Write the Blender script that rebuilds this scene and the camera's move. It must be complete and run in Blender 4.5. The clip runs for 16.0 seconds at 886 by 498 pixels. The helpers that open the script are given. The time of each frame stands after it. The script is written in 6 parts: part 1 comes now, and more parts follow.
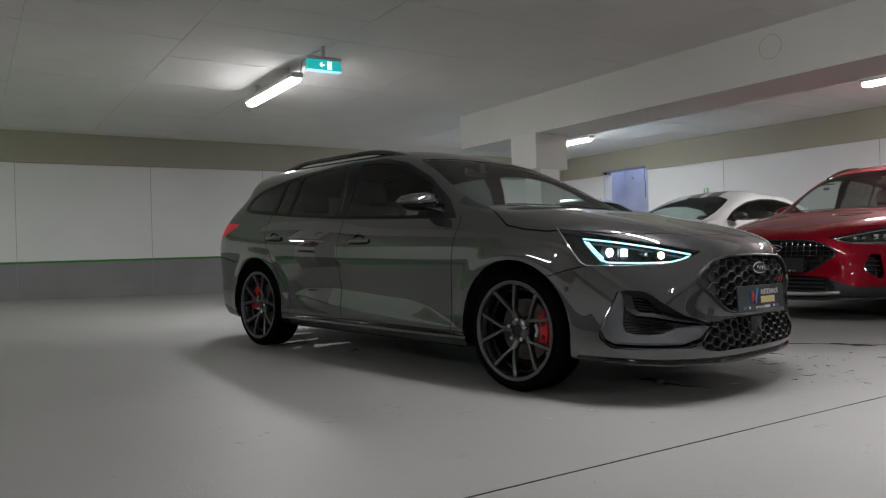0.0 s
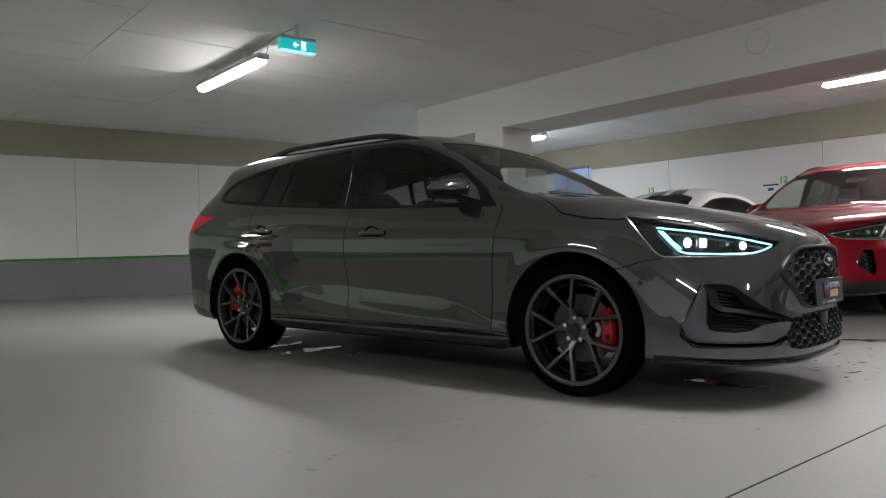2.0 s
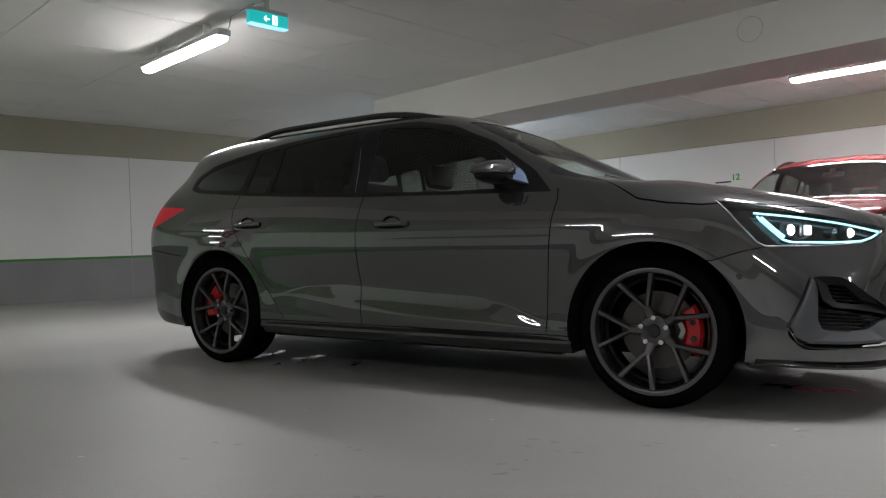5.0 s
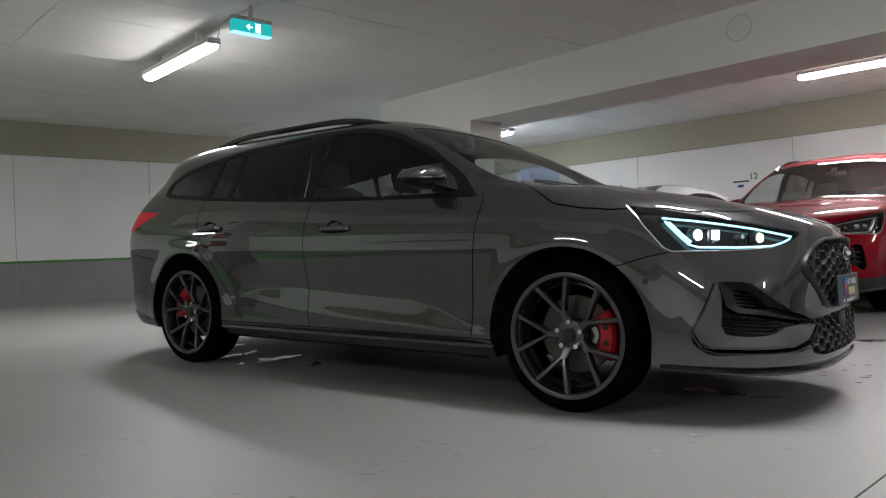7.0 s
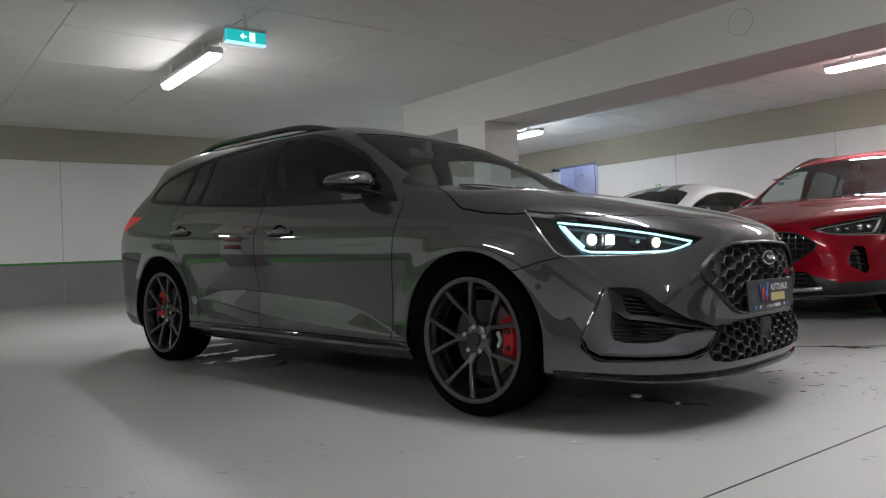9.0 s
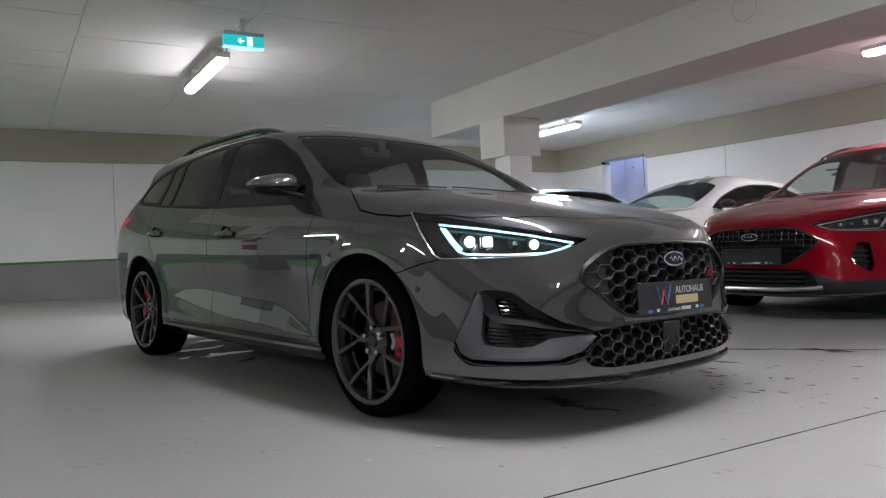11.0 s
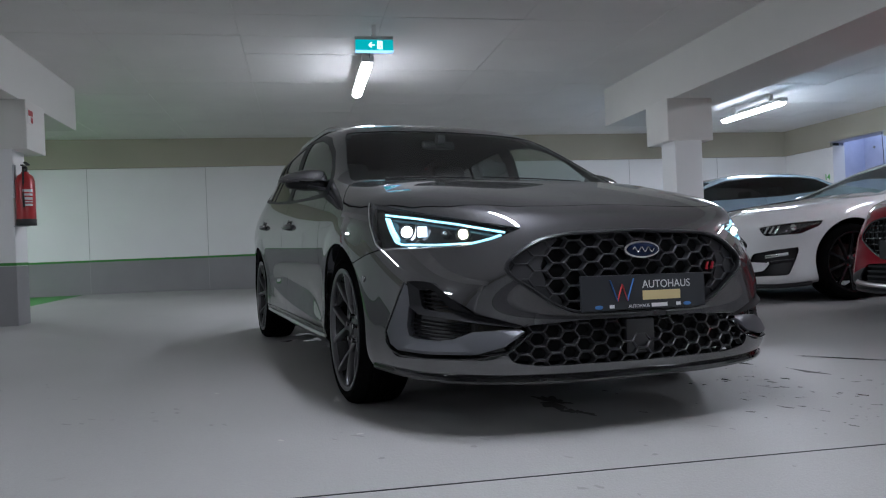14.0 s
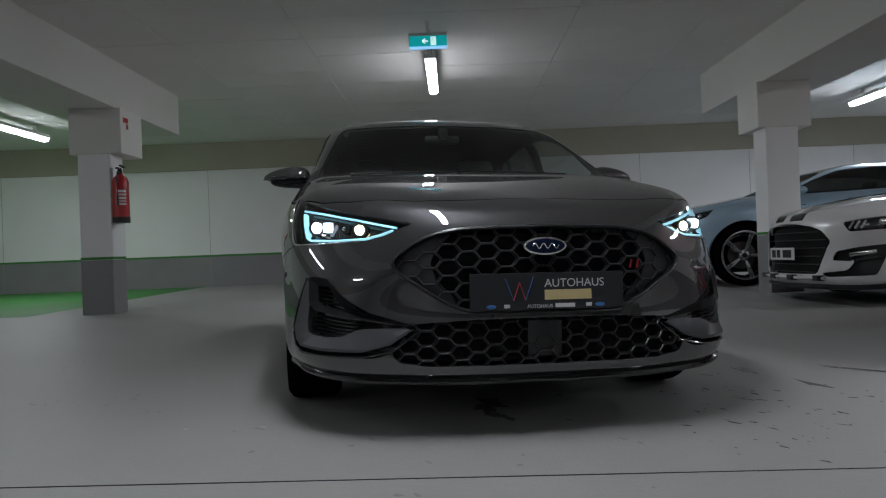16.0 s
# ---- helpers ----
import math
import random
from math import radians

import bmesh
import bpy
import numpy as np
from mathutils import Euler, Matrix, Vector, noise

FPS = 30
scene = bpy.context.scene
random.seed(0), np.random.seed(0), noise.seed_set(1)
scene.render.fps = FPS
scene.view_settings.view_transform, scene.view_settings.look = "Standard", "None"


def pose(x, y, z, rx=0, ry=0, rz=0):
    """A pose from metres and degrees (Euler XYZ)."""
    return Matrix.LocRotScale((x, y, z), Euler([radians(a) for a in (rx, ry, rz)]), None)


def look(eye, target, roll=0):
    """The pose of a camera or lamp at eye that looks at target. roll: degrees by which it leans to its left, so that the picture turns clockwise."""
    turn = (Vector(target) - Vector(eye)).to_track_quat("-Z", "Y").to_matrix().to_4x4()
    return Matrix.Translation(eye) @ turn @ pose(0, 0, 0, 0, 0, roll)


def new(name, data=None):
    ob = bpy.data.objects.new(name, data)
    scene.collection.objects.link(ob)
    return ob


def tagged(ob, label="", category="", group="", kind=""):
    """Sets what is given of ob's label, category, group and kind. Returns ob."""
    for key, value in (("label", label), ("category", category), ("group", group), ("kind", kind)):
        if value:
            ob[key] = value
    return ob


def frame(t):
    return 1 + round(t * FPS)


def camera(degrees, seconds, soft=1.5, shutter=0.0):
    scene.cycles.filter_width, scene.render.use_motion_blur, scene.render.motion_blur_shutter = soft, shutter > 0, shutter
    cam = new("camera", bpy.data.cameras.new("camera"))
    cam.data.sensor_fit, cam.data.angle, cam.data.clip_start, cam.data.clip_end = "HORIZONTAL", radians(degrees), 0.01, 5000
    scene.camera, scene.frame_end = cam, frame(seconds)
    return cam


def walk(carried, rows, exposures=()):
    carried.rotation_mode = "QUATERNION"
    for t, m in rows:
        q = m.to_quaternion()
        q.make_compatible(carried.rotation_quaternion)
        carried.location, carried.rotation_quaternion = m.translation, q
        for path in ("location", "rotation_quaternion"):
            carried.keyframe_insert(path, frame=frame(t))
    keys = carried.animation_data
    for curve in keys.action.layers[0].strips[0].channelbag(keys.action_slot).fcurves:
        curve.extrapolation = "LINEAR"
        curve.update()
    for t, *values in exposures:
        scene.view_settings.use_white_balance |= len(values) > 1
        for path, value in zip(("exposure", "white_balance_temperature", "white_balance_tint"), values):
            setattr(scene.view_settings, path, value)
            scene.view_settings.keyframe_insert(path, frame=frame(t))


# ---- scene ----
cam = camera(62.19, 16.0, soft=1.2)
# seconds, eye (x, y, z), yaw from +x, pitch up, roll
PATH = [
    (0, 4.558, -3.043, 0.769, 147.11, -0.07, -1.58),
    (0.5, 4.378, -3.132, 0.755, 145.55, -0.03, -1.58),
    (1, 4.192, -3.214, 0.745, 143.87, -0.02, -1.57),
    (1.5, 4.006, -3.278, 0.739, 142.07, -0.06, -1.56),
    (2, 3.804, -3.341, 0.732, 140.26, -0.10, -1.57),
    (2.5, 3.605, -3.390, 0.733, 138.75, -0.15, -1.62),
    (3, 3.415, -3.424, 0.729, 137.44, -0.20, -1.65),
    (3.5, 3.241, -3.446, 0.721, 136.20, -0.20, -1.73),
    (4, 3.091, -3.457, 0.715, 135.00, -0.17, -1.81),
    (4.4, 3.009, -3.456, 0.710, 134.26, -0.15, -1.88),
    (4.8, 2.987, -3.439, 0.705, 133.90, -0.15, -1.93),
    (5.25, 3.020, -3.400, 0.702, 133.92, -0.16, -1.98),
    (5.7, 3.096, -3.342, 0.700, 134.34, -0.17, -2.01),
    (6.1, 3.188, -3.275, 0.701, 135.03, -0.16, -2.03),
    (6.5, 3.289, -3.195, 0.704, 135.98, -0.13, -2.03),
    (7, 3.415, -3.086, 0.708, 137.31, -0.07, -2.02),
    (7.5, 3.538, -2.969, 0.707, 138.62, 0.00, -2.04),
    (8, 3.657, -2.838, 0.708, 139.96, 0.02, -2.07),
    (8.5, 3.776, -2.707, 0.707, 141.38, 0.04, -2.12),
    (9, 3.893, -2.581, 0.706, 142.79, 0.07, -2.10),
    (9.5, 4.009, -2.438, 0.706, 144.34, 0.06, -2.16),
    (9.7, 4.056, -2.374, 0.703, 145.05, 0.09, -2.18),
    (10.2, 4.171, -2.208, 0.702, 146.61, 0.07, -2.22),
    (10.75, 4.288, -2.018, 0.708, 148.31, -0.10, -2.30),
    (11.3, 4.391, -1.828, 0.711, 150.69, -0.23, -2.37),
    (11.8, 4.468, -1.663, 0.703, 154.04, -0.16, -2.40),
    (12, 4.495, -1.600, 0.697, 155.68, -0.08, -2.40),
    (12.5, 4.561, -1.422, 0.684, 159.71, 0.03, -2.40),
    (13, 4.625, -1.226, 0.676, 163.08, 0.07, -2.39),
    (13.5, 4.683, -1.022, 0.660, 166.08, 0.13, -2.38),
    (14, 4.734, -0.803, 0.647, 169.06, 0.16, -2.36),
    (14.5, 4.762, -0.572, 0.636, 172.00, 0.20, -2.35),
    (15, 4.771, -0.336, 0.626, 174.91, 0.25, -2.31),
    (15.5, 4.770, -0.114, 0.618, 177.81, 0.27, -2.23),
    (16, 4.753, 0.100, 0.613, 180.69, 0.29, -2.17),
]


def stand(x, y, z, yaw, pitch, roll):
    way = Vector((math.cos(radians(pitch)) * math.cos(radians(yaw)), math.cos(radians(pitch)) * math.sin(radians(yaw)), math.sin(radians(pitch))))
    eye = Vector((x, y, z))
    return look(eye, eye + way * 2, roll)


# seconds, stops, kelvin, tint: the picture cools and then darkens as the lit headlight comes round
EXPOSURES = [(0, 0.0, 6500, 10), (3.5, 0.02, 6500, 10), (7.0, 0.12, 6500, 10), (9.0, 0.18, 6450, 11), (12.0, 0.33, 6200, 13), (13.0, 0.25, 6000, 13), (14.0, 0.05, 5800, 12), (14.5, -0.2, 5900, 11), (15.0, -0.45, 5950, 10), (16.0, -0.72, 6100, 9)]
walk(cam, [(r[0], stand(*r[1:])) for r in PATH], EXPOSURES)
# ---- light: tubes under the ceiling, an added cool fill light in the doorway ----
world = bpy.data.worlds.new("garage_air")
scene.world = world
world.use_nodes = True
world.node_tree.nodes["Background"].inputs[0].default_value = (0.5, 0.6, 0.8, 1)
world.node_tree.nodes["Background"].inputs[1].default_value = 0.02
TUBE = 118.0        # emission of the tube diffusers
# Added area light, source unseen: brightens the lobby with a cool tint.
lobby_fill = bpy.data.lights.new("lobby_fill_light", "AREA")
lobby_fill.shape, lobby_fill.size, lobby_fill.size_y, lobby_fill.energy, lobby_fill.color = "RECTANGLE", 1.2, 0.4, 5.0, (0.70, 0.80, 1.0)
new("lobby_fill_light", lobby_fill).matrix_world = pose(-6.7, 9.5, 2.66)
# ---- materials ----
def mat(name, colour=(0.5, 0.5, 0.5), rough=0.5, metal=0.0, **more):
    m = bpy.data.materials.new(name)
    m.use_nodes = True
    b = m.node_tree.nodes["Principled BSDF"]
    b.inputs["Base Color"].default_value = (*colour, 1)
    b.inputs["Roughness"].default_value = rough
    b.inputs["Metallic"].default_value = metal
    for key, value in more.items():
        b.inputs[key.replace("_", " ")].default_value = value
    return m


def node(m, kind, at=(0, 0), **values):
    n = m.node_tree.nodes.new(kind)
    for key, value in values.items():
        n.inputs[key.replace("_", " ")].default_value = value
    return n


def join(m, a, out, b, into):
    m.node_tree.links.new(a.outputs[out], b.inputs[into])


def place(m):
    return node(m, "ShaderNodeNewGeometry")


def ramp(m, source, out, stops):
    r = node(m, "ShaderNodeValToRGB")
    while len(r.color_ramp.elements) < len(stops):
        r.color_ramp.elements.new(0.5)
    for e, (at, v) in zip(r.color_ramp.elements, stops):
        e.position = at
        e.color = (v, v, v, 1) if isinstance(v, (int, float)) else (*v, 1)
    join(m, source, out, r, "Fac")
    return r


def noise_of(m, scale, detail=4, rough=0.55, stretch=None):
    where = place(m)
    n = node(m, "ShaderNodeTexNoise", Scale=scale, Detail=detail, Roughness=rough)
    if stretch:
        mp = node(m, "ShaderNodeMapping")
        mp.inputs["Scale"].default_value = stretch
        join(m, where, "Position", mp, "Vector")
        join(m, mp, "Vector", n, "Vector")
    else:
        join(m, where, "Position", n, "Vector")
    return n


def bumped(m, source, out, strength, distance):
    b = node(m, "ShaderNodeBump", Strength=strength, Distance=distance)
    join(m, source, out, b, "Height")
    join(m, b, "Normal", m.node_tree.nodes["Principled BSDF"], "Normal")
    return b


def mottled(name, a, b, scale, rough=0.8, fine=60.0, relief=0.3, depth=0.002, rough_to=None, spots=None, **more):
    """Two tones in large soft clouds and fine grain, with slight relief."""
    m = mat(name, a, rough, **more)
    shader = m.node_tree.nodes["Principled BSDF"]
    big, small = noise_of(m, scale, 5), noise_of(m, fine, 3)
    mix = node(m, "ShaderNodeMix")
    mix.data_type = "RGBA"
    mix.inputs[6].default_value, mix.inputs[7].default_value = (*a, 1), (*b, 1)
    add = node(m, "ShaderNodeMath")
    add.operation = "MULTIPLY_ADD"
    join(m, small, "Fac", add, 0)
    add.inputs[1].default_value = 0.35
    join(m, big, "Fac", add, 2)
    r = ramp(m, add, 0, [(0.45, 0.0), (0.9, 1.0)])
    join(m, r, "Color", mix, 0)
    last = mix
    if spots:
        tone, size, low, high = spots
        s = noise_of(m, size, 6, 0.6)
        sr = ramp(m, s, "Fac", [(low, 0.0), (high, 1.0)])
        top = node(m, "ShaderNodeMix")
        top.data_type = "RGBA"
        top.inputs[7].default_value = (*tone, 1)
        join(m, mix, 2, top, 6)
        join(m, sr, "Color", top, 0)
        last = top
    join(m, last, 2, shader, "Base Color")
    if rough_to is not None:
        rr = node(m, "ShaderNodeMapRange")
        rr.inputs["To Min"].default_value, rr.inputs["To Max"].default_value = rough, rough_to
        join(m, big, "Fac", rr, 0)
        join(m, rr, 0, shader, "Roughness")
    bumped(m, small, "Fac", relief, depth)
    return m


def glow(name, colour, strength):
    m = mat(name, colour, 0.4)
    b = m.node_tree.nodes["Principled BSDF"]
    b.inputs["Emission Color"].default_value = (*colour, 1)
    b.inputs["Emission Strength"].default_value = strength
    return m


def glass(name, colour=(1, 1, 1), clear=0.9, gloss_to=0.93):
    """Thin pane: mostly seen through, with a mirror coat."""
    m = mat(name, colour, 0.0)
    t = m.node_tree
    shader = t.nodes["Principled BSDF"]
    out = t.nodes["Material Output"]
    see = node(m, "ShaderNodeBsdfTransparent")
    see.inputs["Color"].default_value = (*[c * clear for c in colour], 1)
    shine = node(m, "ShaderNodeBsdfGlossy")
    shine.inputs["Roughness"].default_value = 0.01
    shine.inputs["Color"].default_value = (1, 1, 1, 1)
    f = node(m, "ShaderNodeLayerWeight", Blend=0.5)
    steep = node(m, "ShaderNodeMath")
    steep.operation = "POWER"
    join(m, f, "Facing", steep, 0)
    steep.inputs[1].default_value = 5.0
    gloss = node(m, "ShaderNodeMath")
    gloss.operation = "MULTIPLY_ADD"
    join(m, steep, 0, gloss, 0)
    gloss.inputs[1].default_value, gloss.inputs[2].default_value = gloss_to, 0.05
    mixer = node(m, "ShaderNodeMixShader")
    join(m, gloss, 0, mixer, 0)
    join(m, see, 0, mixer, 1)
    join(m, shine, 0, mixer, 2)
    join(m, mixer, 0, out, "Surface")
    t.nodes.remove(shader)
    return m


FLOOR = mottled("floor_coating", (0.355, 0.35, 0.338), (0.30, 0.295, 0.285), 0.8, 0.54, 110, 0.9, 0.0016, Specular_IOR_Level=0.38, rough_to=0.40, spots=((0.2, 0.19, 0.17), 2.4, 0.68, 0.78))
CEILING = mottled("ceiling_paint", (0.82, 0.81, 0.78), (0.76, 0.75, 0.72), 1.1, 0.85, 120, 0.25, 0.0015)
WALL = mottled("wall_white_paint", (0.85, 0.85, 0.84), (0.79, 0.79, 0.78), 0.9, 0.7, 150, 0.2, 0.001)
PLINTH = mottled("wall_grey_paint", (0.27, 0.265, 0.27), (0.22, 0.215, 0.22), 1.3, 0.6, 150, 0.2, 0.001)
GREEN = mottled("green_paint", (0.045, 0.24, 0.035), (0.035, 0.19, 0.03), 2, 0.55, 100, 0.2, 0.001)
BAND = mottled("lintel_board", (0.43, 0.41, 0.325), (0.38, 0.36, 0.285), 0.7, 0.9, 70, 0.4, 0.002)
BEAM = mottled("beam_paint", (0.75, 0.74, 0.70), (0.69, 0.68, 0.64), 0.8, 0.85, 110, 0.3, 0.0015)
# Bare concrete with a blue tint put into its colour.
BLUE_WALL = mottled("bluish_concrete", (0.52, 0.55, 0.70), (0.38, 0.41, 0.57), 2.2, 0.8, 40, 0.3, 0.002)
STEEL = mat("galvanised_steel", (0.42, 0.43, 0.44), 0.4, 0.8)
WHITE_PLASTIC = mat("white_plastic", (0.72, 0.72, 0.70), 0.45)
GREY_PLASTIC = mat("grey_plastic", (0.35, 0.35, 0.35), 0.5)
TUBE_GLOW = glow("tube_diffuser", (0.985, 0.985, 1.0), TUBE)
TUBE_EDGE = glow("tube_diffuser_edge", (0.985, 0.985, 1.0), TUBE * 0.2)
# North tubes: same lamp, emission raised to brighten the north side.
TUBE_STRONG = glow("strong_tube_diffuser", (0.985, 0.985, 1.0), TUBE * 1.2)
TUBE_STRONG_EDGE = glow("strong_tube_diffuser_edge", (0.985, 0.985, 1.0), TUBE * 0.24)
# One south tube: same lamp, emission lowered to balance the floor's brightness.
TUBE_WEAK = glow("weak_tube_diffuser", (0.985, 0.985, 1.0), TUBE * 0.6)
TUBE_WEAK_EDGE = glow("weak_tube_diffuser_edge", (0.985, 0.985, 1.0), TUBE * 0.12)
RED_PLASTIC = mat("red_lacquer", (0.42, 0.018, 0.02), 0.3)
BLACK = mat("black_plastic", (0.012, 0.012, 0.013), 0.5)
# ---- building helpers ----
def solid(bm, lo, hi, bevel=0.0, turn=None):
    """A box between two corners, with softened edges."""
    lo, hi = Vector(lo), Vector(hi)
    made = bmesh.ops.create_cube(bm, size=1.0)["verts"]
    m = Matrix.Translation((lo + hi) / 2) @ Matrix.Diagonal((*(hi - lo), 1))
    bmesh.ops.transform(bm, matrix=(turn @ m) if turn else m, verts=made)
    if bevel:
        edges = {e for v in made for e in v.link_edges}
        bmesh.ops.bevel(bm, geom=list(edges), offset=bevel, segments=2, profile=0.5, affect="EDGES")
    return bm


def tube(bm, a, b, r, sides=12, r2=None):
    a, b = Vector(a), Vector(b)
    made = bmesh.ops.create_cone(bm, cap_ends=True, segments=sides, radius1=r, radius2=r if r2 is None else r2, depth=(b - a).length)["verts"]
    m = Matrix.Translation((a + b) / 2) @ (b - a).to_track_quat("Z", "Y").to_matrix().to_4x4()
    bmesh.ops.transform(bm, matrix=m, verts=made)
    return bm


def lathe(bm, profile, sides=48, axis="Y", at=(0, 0, 0)):
    """Turns a profile of (radius, along) about an axis."""
    rings = []
    for r, h in profile:
        ring = []
        for i in range(sides):
            a = 2 * math.pi * i / sides
            p = (r * math.cos(a), h, r * math.sin(a)) if axis == "Y" else (r * math.cos(a), r * math.sin(a), h)
            ring.append(bm.verts.new(Vector(p) + Vector(at)))
        rings.append(ring)
    for a, b in zip(rings, rings[1:]):
        for i in range(sides):
            bm.faces.new((a[i], a[(i + 1) % sides], b[(i + 1) % sides], b[i]))
    return bm


def sweep(bm, path, width, height, closed=False, up=(0, 0, 1), round_it=True):
    """A bar of oval or square section along a list of points."""
    sides = 8 if round_it else 4
    rings, n = [], len(path)
    for i, p in enumerate(path):
        p = Vector(p)
        a = Vector(path[(i - 1) % n] if (closed or i) else path[0])
        b = Vector(path[(i + 1) % n] if (closed or i < n - 1) else path[-1])
        t = (b - a).normalized()
        s = t.cross(Vector(up)).normalized()
        w = s.cross(t)
        ring = []
        for k in range(sides):
            q = 2 * math.pi * (k + (0 if round_it else 0.5)) / sides
            f = 1.0 if round_it else 1.414
            ring.append(bm.verts.new(p + s * (width / 2 * f * math.cos(q)) + w * (height / 2 * f * math.sin(q))))
        rings.append(ring)
    pairs = list(zip(rings, rings[1:])) + ([(rings[-1], rings[0])] if closed else [])
    for a, b in pairs:
        for k in range(sides):
            bm.faces.new((a[k], a[(k + 1) % sides], b[(k + 1) % sides], b[k]))
    if not closed:
        bm.faces.new(rings[0])
        bm.faces.new(rings[-1][::-1])
    return bm


def mesh_of(bm, name, material, smooth=False):
    bmesh.ops.recalc_face_normals(bm, faces=bm.faces[:])
    me = bpy.data.meshes.new(name)
    bm.to_mesh(me)
    bm.free()
    for m in (material if isinstance(material, (list, tuple)) else [material]):
        me.materials.append(m)
    if smooth:
        me.polygons.foreach_set("use_smooth", [True] * len(me.polygons))
        me.update()
        me.set_sharp_from_angle(angle=radians(35))
    return me


def thing(name, bm, material, label, category, group="", kind="", smooth=False, at=None):
    ob = new(name, mesh_of(bm, name, material, smooth))
    if at is not None:
        ob.matrix_world = at
    return tagged(ob, label, category, group, kind)


def part(name, bm, material, parent, label="", smooth=False, at=None):
    ob = new(name, mesh_of(bm, name, material, smooth))
    ob.parent = parent
    if at is not None:
        ob.matrix_local = at
    return tagged(ob, label)


def empty(name, at, label, category, group=""):
    ob = new(name)
    ob.matrix_world = at
    return tagged(ob, label, category, group)


def words(text, size, parent, at, material, name="lettering", thick=0.0006, align="CENTER", bold=0.0):
    """Raised lettering as a mesh."""
    c = bpy.data.curves.new(name, "FONT")
    c.body, c.size, c.extrude, c.align_x, c.offset = text, size, thick, align, bold
    tmp = bpy.data.objects.new(name + "_tmp", c)
    scene.collection.objects.link(tmp)
    bpy.context.view_layer.update()
    me = bpy.data.meshes.new_from_object(tmp.evaluated_get(bpy.context.evaluated_depsgraph_get()))
    bpy.data.objects.remove(tmp)
    me.materials.clear()
    me.materials.append(material)
    ob = new(name, me)
    ob.parent = parent
    ob.matrix_local = at
    return ob


# ---- the hall: x runs along the lane, the cars stand at both sides ----
REAR, SIDE, FRONT = -8.75, 9.05, 14.0
TOP, BEAM_Z = 2.80, 2.285
NORMAL = Vector((0.00936, 0.02065, 0.99974))      # fall of the lane to the drain


def floor_z(x, y):
    x, y = max(x, -9.0), max(y, -3.2)
    lane = -(NORMAL.x * x + NORMAL.y * min(y, 1.6)) / NORMAL.z
    return lane + max(0.0, min(y, 3.6) - 1.6) * 0.035


def build_floor():
    bm = bmesh.new()
    xs = [REAR - 0.2 + (FRONT + 0.4 - REAR) * i / 92 for i in range(93)]
    ys = [-SIDE - 0.2 + (2 * SIDE + 0.4) * i / 72 for i in range(73)]
    grid = [[bm.verts.new((x, y, floor_z(x, y))) for y in ys] for x in xs]
    for i in range(92):
        for j in range(72):
            bm.faces.new((grid[i][j], grid[i + 1][j], grid[i + 1][j + 1], grid[i][j + 1]))
    low = bmesh.ops.extrude_face_region(bm, geom=bm.faces[:])["geom"]
    for v in low:
        if isinstance(v, bmesh.types.BMVert):
            v.co.z = -0.4
    thing("floor", bm, FLOOR, "smooth light grey coated concrete garage floor with drip stains", "floor", kind="structure", smooth=True)
    bm = bmesh.new()
    pts = [(2.668 - 0.030 * y, y, floor_z(2.67, y) + 0.0006) for y in [-3.3 + 0.2 * i for i in range(33)]]
    sweep(bm, pts, 0.0045, 0.003, round_it=False)
    thing("floor_joint", bm, BLACK, "thin dark expansion joint across the lane floor", "joint", kind="structure")


